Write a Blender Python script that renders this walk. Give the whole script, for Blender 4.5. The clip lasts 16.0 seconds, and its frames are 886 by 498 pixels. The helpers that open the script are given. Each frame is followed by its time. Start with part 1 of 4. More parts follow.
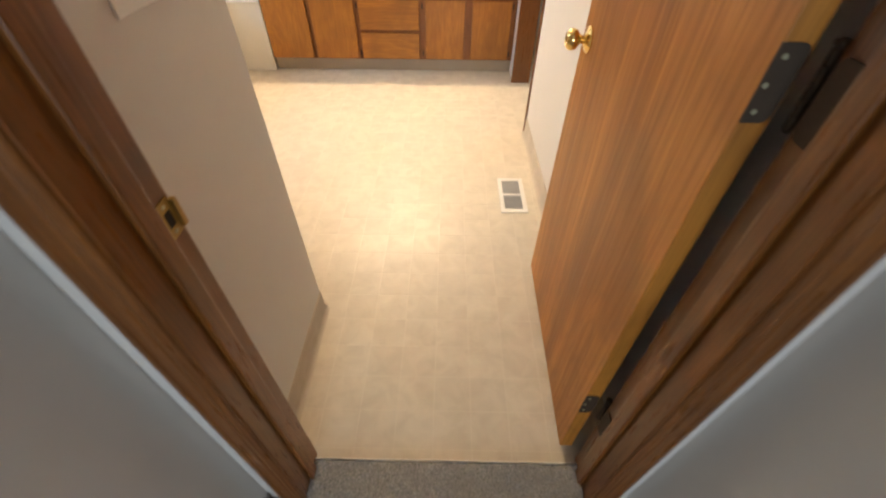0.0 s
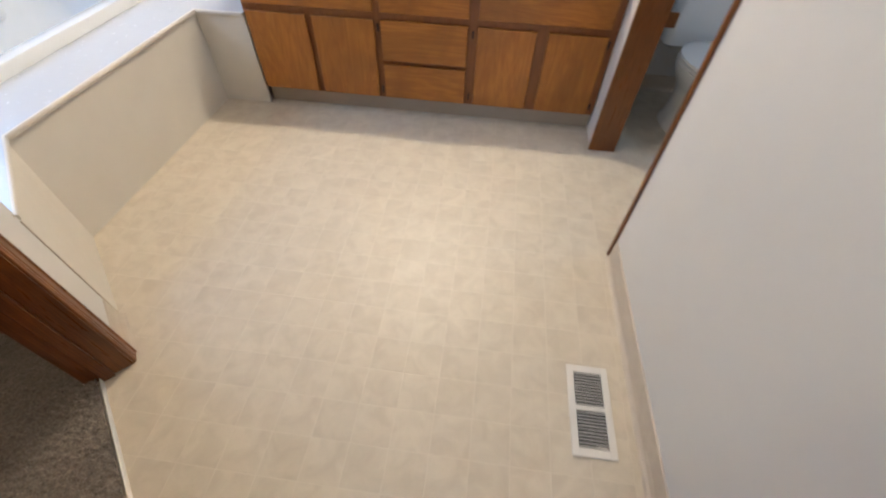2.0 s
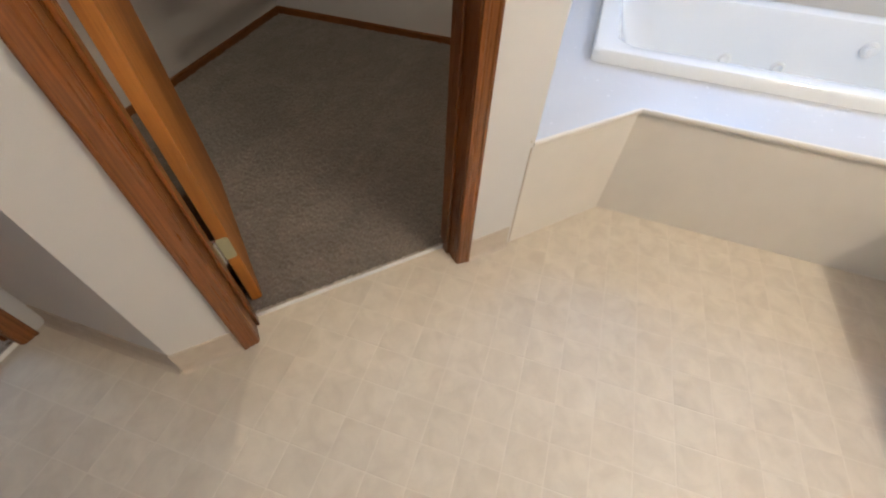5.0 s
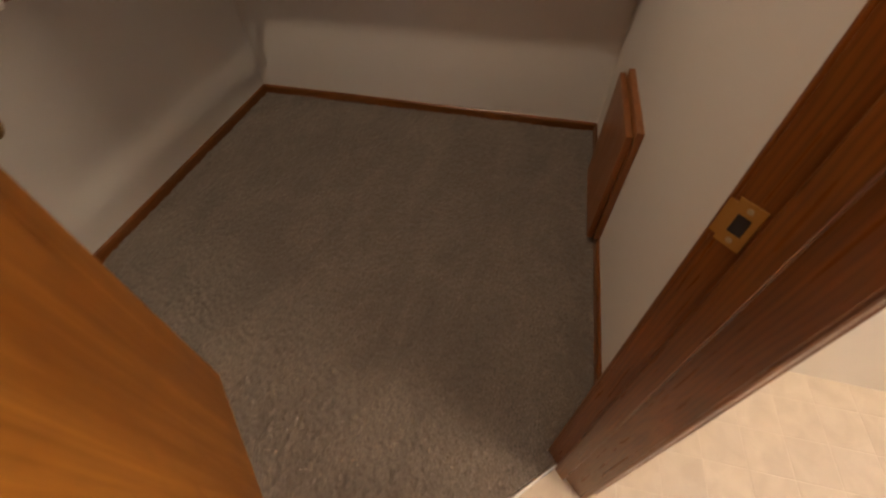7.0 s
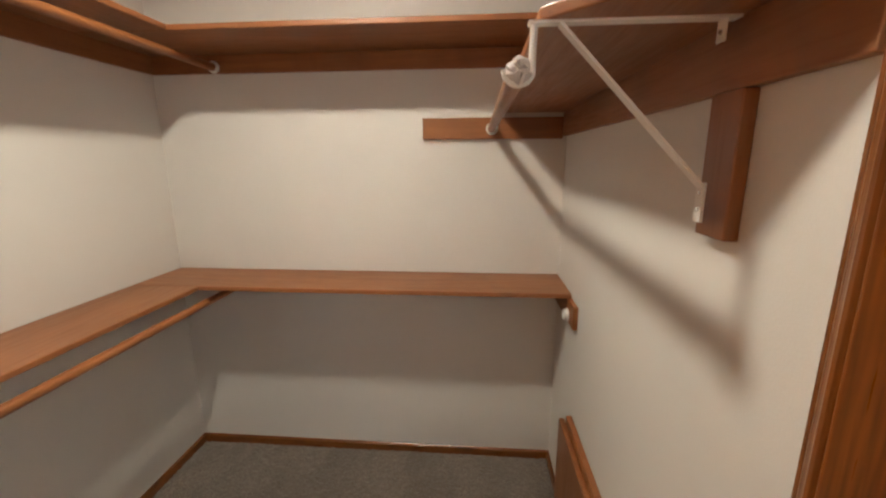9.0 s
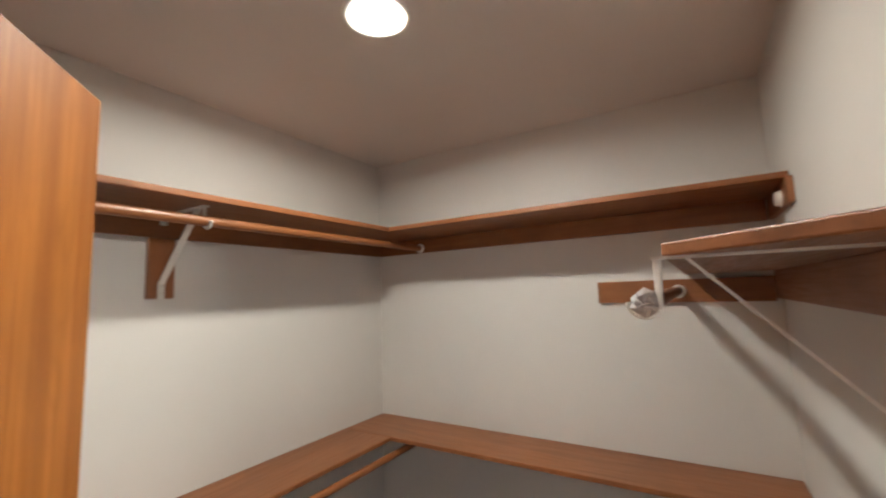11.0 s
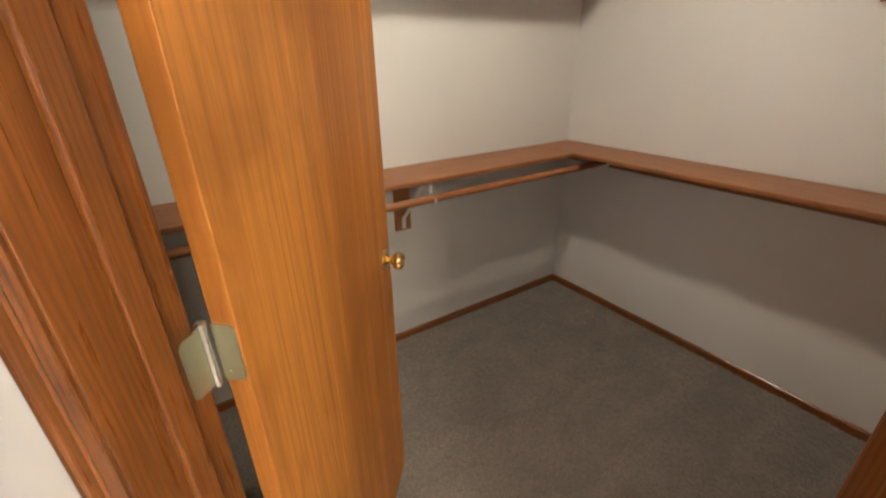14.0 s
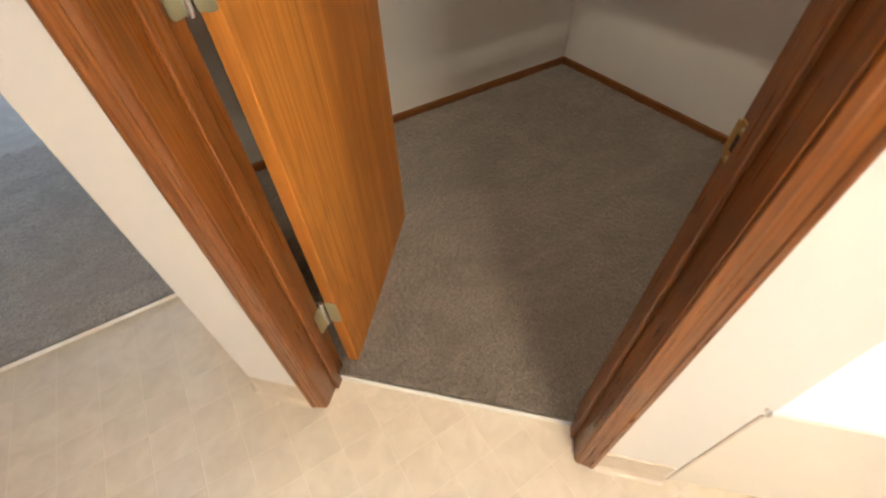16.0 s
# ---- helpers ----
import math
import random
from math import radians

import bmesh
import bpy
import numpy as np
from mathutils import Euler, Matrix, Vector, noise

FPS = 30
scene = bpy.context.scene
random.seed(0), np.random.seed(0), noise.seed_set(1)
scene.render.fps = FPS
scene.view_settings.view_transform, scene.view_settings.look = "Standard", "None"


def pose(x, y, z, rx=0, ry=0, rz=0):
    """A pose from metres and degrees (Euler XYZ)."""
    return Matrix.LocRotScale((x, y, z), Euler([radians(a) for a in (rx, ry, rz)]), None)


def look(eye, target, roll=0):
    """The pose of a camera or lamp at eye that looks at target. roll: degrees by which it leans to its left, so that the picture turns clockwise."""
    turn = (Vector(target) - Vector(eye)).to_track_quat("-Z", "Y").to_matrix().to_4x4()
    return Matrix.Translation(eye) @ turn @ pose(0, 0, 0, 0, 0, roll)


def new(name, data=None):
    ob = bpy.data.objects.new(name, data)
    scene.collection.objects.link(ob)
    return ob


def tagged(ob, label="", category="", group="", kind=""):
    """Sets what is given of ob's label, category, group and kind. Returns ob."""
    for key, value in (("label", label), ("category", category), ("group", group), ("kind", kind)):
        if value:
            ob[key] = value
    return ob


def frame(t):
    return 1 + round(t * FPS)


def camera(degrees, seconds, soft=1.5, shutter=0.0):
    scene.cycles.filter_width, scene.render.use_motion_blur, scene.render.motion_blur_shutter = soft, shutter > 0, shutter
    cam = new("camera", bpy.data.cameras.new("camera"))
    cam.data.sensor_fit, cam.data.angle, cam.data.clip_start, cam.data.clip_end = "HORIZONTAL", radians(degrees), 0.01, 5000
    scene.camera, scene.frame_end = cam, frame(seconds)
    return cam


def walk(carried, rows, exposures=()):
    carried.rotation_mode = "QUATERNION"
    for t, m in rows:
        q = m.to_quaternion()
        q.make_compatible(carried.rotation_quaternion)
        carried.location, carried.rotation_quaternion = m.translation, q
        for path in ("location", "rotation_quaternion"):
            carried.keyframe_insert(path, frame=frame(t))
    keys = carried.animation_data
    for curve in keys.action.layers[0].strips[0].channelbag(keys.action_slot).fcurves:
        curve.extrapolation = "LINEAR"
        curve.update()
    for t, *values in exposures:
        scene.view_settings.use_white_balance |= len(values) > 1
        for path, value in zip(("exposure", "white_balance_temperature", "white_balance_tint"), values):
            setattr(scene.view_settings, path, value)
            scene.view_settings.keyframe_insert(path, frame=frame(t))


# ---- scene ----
cam = camera(94.5, 16.0, 2.1, 0.3)
PATH = [
    (0, (0.562, 0.49, 1.284), (0.546, 1.91, -0.124), 0.5),
    (0.5, (0.556, 0.793, 1.286), (0.552, 2.171, -0.164), 1.0),
    (1, (0.515, 1.13, 1.286), (0.548, 2.469, -0.199), 1.0),
    (1.5, (0.499, 1.4, 1.276), (0.5, 2.726, -0.221), 1.6),
    (2, (0.466, 1.668, 1.287), (0.334, 2.968, -0.227), 2.1),
    (2.5, (0.385, 1.907, 1.269), (0.028, 3.113, -0.287), 3.6),
    (3, (0.371, 2.06, 1.228), (-0.333, 3.075, -0.345), 5.6),
    (3.5, (0.349, 2.175, 1.254), (-0.633, 2.792, -0.376), 5.4),
    (4, (0.304, 2.255, 1.256), (-0.822, 2.471, -0.383), 4.4),
    (4.5, (0.329, 2.342, 1.265), (-0.853, 2.163, -0.339), 4.0),
    (4.7, (0.363, 2.350, 1.263), (-0.84, 2.04, -0.297), 4.2),
    (6.8, (-0.254, 1.871, 1.245), (-1.429, 1.482, -0.326), -1.5),
    (7, (-0.324, 1.831, 1.244), (-1.571, 1.531, -0.29), -0.7),
    (7.5, (-0.406, 1.775, 1.28), (-1.907, 1.643, -0.036), 1.0),
    (8, (-0.439, 1.79, 1.382), (-2.163, 1.699, 0.373), 0.9),
    (8.5, (-0.428, 1.807, 1.462), (-2.316, 1.704, 0.809), 1.0),
    (8.7, (-0.401, 1.79, 1.484), (-2.33, 1.704, 0.965), 0.9),
    (10.8, (-0.392, 1.886, 1.668), (-2.189, 1.028, 1.861), -1.9),
    (11, (-0.386, 1.918, 1.67), (-2.08, 0.876, 1.882), -1.9),
    (11.5, (-0.343, 1.96, 1.671), (-1.774, 0.578, 1.878), -2.0),
    (12, (-0.242, 1.99, 1.679), (-1.469, 0.422, 1.876), -1.9),
    (12.5, (-0.198, 2.029, 1.669), (-1.307, 0.368, 1.775), -1.1),
    (13, (-0.196, 2.032, 1.608), (-1.287, 0.363, 1.451), -0.6),
    (13.5, (-0.197, 2.026, 1.521), (-1.269, 0.408, 1.037), -0.9),
    (14, (-0.188, 2.049, 1.441), (-1.19, 0.529, 0.613), -0.9),
    (14.5, (-0.176, 2.042, 1.35), (-1.11, 0.655, 0.252), -1.1),
    (15, (-0.161, 2.041, 1.278), (-1.017, 0.812, -0.047), -0.9),
    (15.5, (-0.141, 2.088, 1.234), (-0.911, 0.954, -0.222), -1.6),
    (16, (-0.132, 2.226, 1.243), (-0.819, 1.079, -0.245), -2.4),
]
# seconds, stops, kelvin, tint
TONES = [
    (0, 0.74, 8700, 14), (0.5, 0.68, 6800, 11), (1.0, 0.4, 6500, 11), (2.0, 0.04, 6500, 10), (3.0, -0.04, 6350, 10), (4.7, 0.0, 6250, 10), (6.8, 0.15, 8100, 24), (7.5, 0.95, 7200, 16), (8.0, 1.1, 6700, 11),
    (8.7, 1.15, 6500, 10), (10.8, 0.86, 5850, 9), (12.5, 0.77, 5850, 9), (13.5, 0.78, 6300, 10), (15.0, 1.0, 6600, 11), (16.0, 0.88, 6900, 11),
]
walk(cam, [(t, look(eye, target, roll)) for t, eye, target, roll in PATH], TONES)

# ---- world, sun, lights, exposure ----
world = bpy.data.worlds.new("sky")
scene.world = world
world.use_nodes = True
wt = world.node_tree
sky = wt.nodes.new("ShaderNodeTexSky")
sky.sky_type, sky.sun_disc = "NISHITA", False
sky.sun_elevation, sky.sun_rotation = radians(38), radians(200)
wt.nodes["Background"].inputs["Strength"].default_value = 0.1
wt.links.new(sky.outputs["Color"], wt.nodes["Background"].inputs["Color"])
sun = new("sun", bpy.data.lights.new("sun", "SUN"))
sun.data.energy, sun.data.angle, sun.data.color = 1.0, radians(10), (1.0, 0.95, 0.88)
sun.matrix_world = look((3, -10, 9), (0, 0, 0))


def window_light(name, eye, target, w, h, watts, color):
    lamp = new(name, bpy.data.lights.new(name, "AREA"))
    lamp.data.shape, lamp.data.size, lamp.data.size_y = "RECTANGLE", w, h
    lamp.data.energy, lamp.data.color = watts, color
    lamp.matrix_world = look(eye, target)
    return lamp


DAY = (0.50, 0.70, 1.0)
window_light("bedroom_window_light", (0.55, -3.55, 1.45), (0.55, 0.9, 1.0), 1.6, 1.2, 58, DAY)
window_light("tub_window_light", (-2.24, 3.2, 1.55), (0, 3.2, 0.9), 0.85, 0.75, 20, (0.34, 0.57, 1.0))
window_light("toilet_window_light", (2.04, 3.25, 1.55), (1.2, 3.45, 0.5), 0.55, 0.65, 5, DAY)

CLOSET_GLOW, VANITY_GLOW, WARM = 330.0, 245.0, (1.0, 0.89, 0.73)

# ---- materials ----


def nodes_of(name):
    m = bpy.data.materials.new(name)
    m.use_nodes = True
    return m, m.node_tree, m.node_tree.nodes["Principled BSDF"]


def mix(nt, fac, a, b, kind="MIX"):
    n = nt.nodes.new("ShaderNodeMix")
    n.data_type, n.blend_type = "RGBA", kind
    for i, v in ((0, fac), (6, a), (7, b)):
        if hasattr(v, "links"):
            nt.links.new(v, n.inputs[i])
        else:
            n.inputs[i].default_value = v if i == 0 else (*v, 1.0)
    return n.outputs[2]


def noise_tex(nt, scale, stretch=(1, 1, 1), detail=4.0, distort=0.0, rough=0.55):
    co = nt.nodes.new("ShaderNodeTexCoord")
    mp = nt.nodes.new("ShaderNodeMapping")
    mp.inputs["Scale"].default_value = stretch
    info = nt.nodes.new("ShaderNodeObjectInfo")
    mul = nt.nodes.new("ShaderNodeVectorMath")
    mul.operation = "SCALE"
    mul.inputs[0].default_value = (3.1, 7.3, 5.7)
    nt.links.new(info.outputs["Random"], mul.inputs["Scale"])
    nt.links.new(co.outputs["Object"], mp.inputs["Vector"])
    nt.links.new(mul.outputs[0], mp.inputs["Location"])
    t = nt.nodes.new("ShaderNodeTexNoise")
    t.inputs["Scale"].default_value, t.inputs["Detail"].default_value = scale, detail
    t.inputs["Distortion"].default_value, t.inputs["Roughness"].default_value = distort, rough
    nt.links.new(mp.outputs[0], t.inputs["Vector"])
    return t.outputs["Fac"]


def span(nt, value, lo, hi, a=0.0, b=1.0):
    n = nt.nodes.new("ShaderNodeMapRange")
    for i, v in zip((1, 2, 3, 4), (lo, hi, a, b)):
        n.inputs[i].default_value = v
    nt.links.new(value, n.inputs[0])
    return n.outputs[0]


def bump(nt, bsdf, height, strength, distance=0.001):
    n = nt.nodes.new("ShaderNodeBump")
    n.inputs["Strength"].default_value, n.inputs["Distance"].default_value = strength, distance
    nt.links.new(height, n.inputs["Height"])
    nt.links.new(n.outputs[0], bsdf.inputs["Normal"])


def wood(name, dark, light, axis, rough=0.35, bands=1.0, pores=0.5, across=9.0, coat=0.15, blotch=0.35, lines=0.0, wander=0.03):
    """Varnished wood with the grain along one axis. lines: the spacing of dark wavy year rings."""
    m, nt, b = nodes_of(name)
    st = [across] * 3
    st["xyz".index(axis)] = 0.55
    fig = noise_tex(nt, 1.6, st, 3.0, 1.6 * bands)
    sx = [s * 5 + 20 for s in st]
    sx["xyz".index(axis)] = 3.0
    fine = noise_tex(nt, 2.0, sx, 4.0, 0.2)
    blot = noise_tex(nt, 3.6, (1.3, 1.3, 0.75) if axis == "z" else (1, 1, 1), 4.0, 1.2)
    wave = nt.nodes.new("ShaderNodeMath")
    wave.operation = "PINGPONG"
    wave.inputs[1].default_value = 0.5
    big = nt.nodes.new("ShaderNodeMath")
    big.operation = "MULTIPLY"
    big.inputs[1].default_value = 15.0 if bands > 1.5 else 7.0
    nt.links.new(fig, big.inputs[0])
    nt.links.new(big.outputs[0], wave.inputs[0])
    ring = span(nt, wave.outputs[0], 0.0, 0.5, 0.15, 0.85)
    c = mix(nt, ring, light, dark) if bands >= 1 else mix(nt, span(nt, fig, 0.3, 0.7), light, dark)
    mid = tuple((p + q) / 2 for p, q in zip(dark, light))
    c = mix(nt, (0.3 if bands < 1 else 0.55), c, mid)
    c = mix(nt, span(nt, fine, 0.52, 0.75, 0.0, pores), c, tuple(v * 0.55 for v in dark))
    if lines:
        co = nt.nodes.new("ShaderNodeTexCoord")
        dot = nt.nodes.new("ShaderNodeVectorMath")
        dot.operation = "DOT_PRODUCT"
        dot.inputs[1].default_value = [0.0 if k == axis else (0.8 if k == "x" else 1.1) for k in "xyz"]
        nt.links.new(co.outputs["Object"], dot.inputs[0])
        wav = [1.0] * 3
        wav["xyz".index(axis)] = 0.16
        shift = nt.nodes.new("ShaderNodeMath")
        shift.operation = "MULTIPLY_ADD"
        shift.inputs[1].default_value = wander
        nt.links.new(noise_tex(nt, 9.0, wav, 4.0, 0.5, 0.6), shift.inputs[0])
        nt.links.new(dot.outputs["Value"], shift.inputs[2])
        per = nt.nodes.new("ShaderNodeMath")
        per.operation = "DIVIDE"
        per.inputs[1].default_value = lines * 2
        nt.links.new(shift.outputs[0], per.inputs[0])
        saw = nt.nodes.new("ShaderNodeMath")
        saw.operation = "PINGPONG"
        saw.inputs[1].default_value = 0.5
        nt.links.new(per.outputs[0], saw.inputs[0])
        fade = nt.nodes.new("ShaderNodeMath")
        fade.operation = "MULTIPLY"
        nt.links.new(span(nt, saw.outputs[0], 0.2, 0.5, 0.0, 0.6), fade.inputs[0])
        nt.links.new(span(nt, blot, 0.34, 0.58, 0.15, 1.0), fade.inputs[1])
        c = mix(nt, fade.outputs[0], c, tuple(v * 0.62 for v in dark))
    c = mix(nt, span(nt, blot, 0.40, 0.66, 0.0, blotch), c, tuple(v * 0.56 for v in mid))
    nt.links.new(c, b.inputs["Base Color"])
    nt.links.new(span(nt, fine, 0.3, 0.8, rough - 0.06, rough + 0.12), b.inputs["Roughness"])
    b.inputs["Coat Weight"].default_value, b.inputs["Coat Roughness"].default_value = coat, 0.18
    bump(nt, b, fine, 0.18, 0.0005)
    return m


def veneer(name, dark, light, rough=0.36):
    """Flat-cut door veneer: broad upright flitches, long streaks and a faint open figure."""
    m, nt, b = nodes_of(name)
    flitch = noise_tex(nt, 1.0, (8.0, 8.0, 0.20), 4.0, 0.35)
    figure = noise_tex(nt, 1.0, (4.6, 4.6, 0.75), 3.0, 0.9)
    streak = noise_tex(nt, 1.0, (120.0, 120.0, 2.2), 4.0, 0.2)
    pore = noise_tex(nt, 1.0, (420.0, 420.0, 14.0), 2.0)
    cloud = noise_tex(nt, 2.6, (1.2, 1.2, 0.8), 4.0, 0.8)
    rings9 = nt.nodes.new("ShaderNodeMath")
    rings9.operation = "MULTIPLY"
    rings9.inputs[1].default_value = 9.0
    nt.links.new(figure, rings9.inputs[0])
    fold = nt.nodes.new("ShaderNodeMath")
    fold.operation = "PINGPONG"
    fold.inputs[1].default_value = 0.5
    nt.links.new(rings9.outputs[0], fold.inputs[0])
    mid = tuple((p + q) / 2 for p, q in zip(dark, light))
    c = mix(nt, span(nt, flitch, 0.38, 0.62), dark, light)
    c = mix(nt, 0.16, c, mid)
    c = mix(nt, span(nt, fold.outputs[0], 0.30, 0.5, 0.0, 0.34), c, dark)
    c = mix(nt, span(nt, streak, 0.42, 0.7, 0.0, 0.42), c, tuple(v * 0.85 for v in dark))
    c = mix(nt, span(nt, streak, 0.25, 0.42, 0.3, 0.0), c, light)
    c = mix(nt, span(nt, pore, 0.58, 0.74, 0.0, 0.35), c, tuple(v * 0.6 for v in dark))
    c = mix(nt, span(nt, cloud, 0.46, 0.66, 0.0, 0.5), c, tuple(v * 0.75 for v in dark))
    nt.links.new(c, b.inputs["Base Color"])
    nt.links.new(span(nt, streak, 0.3, 0.75, rough - 0.04, rough + 0.08), b.inputs["Roughness"])
    bump(nt, b, streak, 0.10, 0.0004)
    return m


def painted(name, color, rough=0.6, scale=220.0, relief=0.25, stain=0.06):
    """Rolled wall paint with a slight texture and faint marks."""
    m, nt, b = nodes_of(name)
    big = noise_tex(nt, 1.7, (1, 1, 1), 3.0)
    fine = noise_tex(nt, scale, (1, 1, 1), 3.0)
    c = mix(nt, span(nt, big, 0.3, 0.75, 0.0, 1.0), color, tuple(v * (1 - stain) for v in color))
    nt.links.new(c, b.inputs["Base Color"])
    b.inputs["Roughness"].default_value = rough
    bump(nt, b, fine, relief, 0.0012)
    return m


def plain(name, color, rough=0.4, metal=0.0, grain=60.0, relief=0.05, vary=0.08, coat=0.0):
    m, nt, b = nodes_of(name)
    n = noise_tex(nt, grain, (1, 1, 1), 4.0)
    w = noise_tex(nt, 6.0, (1, 1, 1), 3.0)
    c = mix(nt, span(nt, w, 0.3, 0.7, 0.0, 1.0), color, tuple(v * (1 - vary) for v in color))
    nt.links.new(c, b.inputs["Base Color"])
    b.inputs["Metallic"].default_value, b.inputs["Coat Weight"].default_value = metal, coat
    nt.links.new(span(nt, n, 0.3, 0.7, max(rough - 0.05, 0.02), rough + 0.06), b.inputs["Roughness"])
    bump(nt, b, n, relief, 0.0005)
    return m


def glowing(name, color, strength):
    m, nt, b = nodes_of(name)
    b.inputs["Base Color"].default_value = (0.9, 0.9, 0.88, 1)
    b.inputs["Emission Color"].default_value = (*color, 1)
    b.inputs["Emission Strength"].default_value = strength
    return m


def vinyl(name, a, c2, rough=0.3):
    m, nt, b = nodes_of(name)
    cloud = noise_tex(nt, 14.0, (1, 1, 1), 5.0, 0.6)
    fleck = noise_tex(nt, 160.0, (1, 1, 1), 2.0)
    info = nt.nodes.new("ShaderNodeObjectInfo")
    geo = nt.nodes.new("ShaderNodeNewGeometry")
    both = nt.nodes.new("ShaderNodeMath")
    both.operation = "ADD"
    nt.links.new(info.outputs["Random"], both.inputs[0])
    nt.links.new(geo.outputs["Random Per Island"], both.inputs[1])
    frac = nt.nodes.new("ShaderNodeMath")
    frac.operation = "FRACT"
    nt.links.new(both.outputs[0], frac.inputs[0])
    c = mix(nt, span(nt, cloud, 0.35, 0.68), a, c2)
    c = mix(nt, span(nt, frac.outputs[0], 0.0, 1.0, 0.0, 0.2), c, tuple(v * 0.86 for v in c2))
    c = mix(nt, span(nt, fleck, 0.6, 0.8, 0.0, 0.25), c, tuple(v * 0.8 for v in c2))
    nt.links.new(c, b.inputs["Base Color"])
    nt.links.new(span(nt, cloud, 0.3, 0.7, rough, rough + 0.14), b.inputs["Roughness"])
    bump(nt, b, cloud, 0.12, 0.0008)
    return m


def carpet_mat(name, a, c2):
    m, nt, b = nodes_of(name)
    tuft = noise_tex(nt, 170.0, (1, 1, 1), 4.0, 0.6)
    clump = noise_tex(nt, 46.0, (1, 1, 1), 4.0)
    wide = noise_tex(nt, 3.2, (1.0, 1.7, 1), 4.0, 1.2)
    c = mix(nt, span(nt, tuft, 0.33, 0.68), tuple(v * 0.5 for v in c2), a)
    c = mix(nt, span(nt, clump, 0.35, 0.7, 0.0, 0.55), c, c2)
    c = mix(nt, span(nt, wide, 0.4, 0.6, 0.0, 0.5), c, tuple(v * 0.72 for v in c2))
    nt.links.new(c, b.inputs["Base Color"])
    b.inputs["Roughness"].default_value, b.inputs["Sheen Weight"].default_value = 0.95, 0.25
    bump(nt, b, tuft, 0.9, 0.006)
    return m


M_WALL = painted("wall_paint", (0.665, 0.645, 0.61))
M_CEIL = painted("ceiling_paint", (0.70, 0.655, 0.615), 0.85, 130, 0.5)
M_DOOR = veneer("birch_door_veneer", (0.25, 0.078, 0.0085), (0.54, 0.21, 0.035), 0.47)
T_DARK, T_LIGHT = (0.100, 0.028, 0.005), (0.295, 0.100, 0.018)
M_TRIM = wood("stained_trim_wood", T_DARK, T_LIGHT, "z", 0.31, 1.2, 0.35, 9.0, 0.12, 0.35, 0.0040, 0.034)
M_TRIM_X = wood("stained_trim_wood_flat", T_DARK, T_LIGHT, "x", 0.31, 1.2, 0.35, 11.0, 0.12, 0.35, 0.0040, 0.034)
M_TRIM_Y = wood("stained_trim_wood_long", T_DARK, T_LIGHT, "y", 0.31, 1.2, 0.35, 11.0, 0.12, 0.35, 0.0040, 0.034)
S_DARK, S_LIGHT = (0.19, 0.066, 0.019), (0.34, 0.13, 0.043)
M_SHELF_X = wood("shelf_wood_x", S_DARK, S_LIGHT, "x", 0.42, 0.6, 0.25, 7.0, 0.05)
M_SHELF_Y = wood("shelf_wood_y", S_DARK, S_LIGHT, "y", 0.42, 0.6, 0.25, 7.0, 0.05)
M_SHELF_Z = wood("shelf_wood_z", S_DARK, S_LIGHT, "z", 0.42, 0.6, 0.25, 7.0, 0.05)
O_DARK, O_LIGHT = (0.23, 0.069, 0.008), (0.53, 0.198, 0.026)
M_OAK = wood("vanity_oak", O_DARK, O_LIGHT, "z", 0.42, 1.3, 0.2, 6.0, 0.1, 0.6)
M_OAK_X = wood("vanity_oak_flat", O_DARK, O_LIGHT, "x", 0.42, 1.3, 0.2, 6.0, 0.1, 0.6)
M_FRAME = wood("vanity_frame_oak", (0.17, 0.052, 0.009), (0.31, 0.105, 0.021), "z", 0.4, 1.0, 0.4, 9.0, 0.1)
M_VINYL = vinyl("vinyl_tile", (0.65, 0.575, 0.46), (0.56, 0.486, 0.383), 0.35)
M_GROUT = vinyl("vinyl_joint", (0.69, 0.62, 0.508), (0.65, 0.58, 0.468), 0.35)
M_COVE = vinyl("vinyl_cove", (0.58, 0.50, 0.40), (0.52, 0.445, 0.355), 0.38)
M_KICK = plain("vanity_kick_vinyl", (0.38, 0.31, 0.24), 0.5)
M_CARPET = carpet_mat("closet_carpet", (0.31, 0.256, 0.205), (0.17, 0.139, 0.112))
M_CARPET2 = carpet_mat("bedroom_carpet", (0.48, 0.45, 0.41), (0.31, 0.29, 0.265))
M_PANEL = plain("tub_panel_laminate", (0.70, 0.655, 0.575), 0.42, 0, 40, 0.05, 0.05)
M_DECK = plain("tub_deck_laminate", (0.60, 0.615, 0.64), 0.22, 0, 40, 0.03, 0.03)
M_ACRYLIC = plain("bath_acrylic", (0.80, 0.81, 0.80), 0.12, 0, 30, 0.02, 0.02, 0.3)
M_CHINA = plain("toilet_china", (0.82, 0.82, 0.80), 0.1, 0, 30, 0.01, 0.02, 0.4)
M_BRASS = plain("polished_brass", (0.86, 0.60, 0.24), 0.14, 1.0, 90, 0.05, 0.1)
M_BRASS_OLD = plain("dull_brass", (0.55, 0.55, 0.38), 0.42, 0.85, 120, 0.1, 0.2)
M_STRIKE = plain("worn_brass", (0.46, 0.29, 0.09), 0.4, 0.7, 120, 0.1, 0.25)
# brass of the entry hinges, the doorway's shade put into its dark colour
M_HINGE_SHADED = plain("shaded_brass_hinge", (0.07, 0.045, 0.028), 0.6, 0.35, 120, 0.1, 0.25)
M_STEEL = plain("bright_steel", (0.80, 0.80, 0.78), 0.2, 1.0, 120, 0.05, 0.08)
M_WHITE = plain("white_enamel", (0.78, 0.77, 0.73), 0.4, 0, 80, 0.04, 0.06)
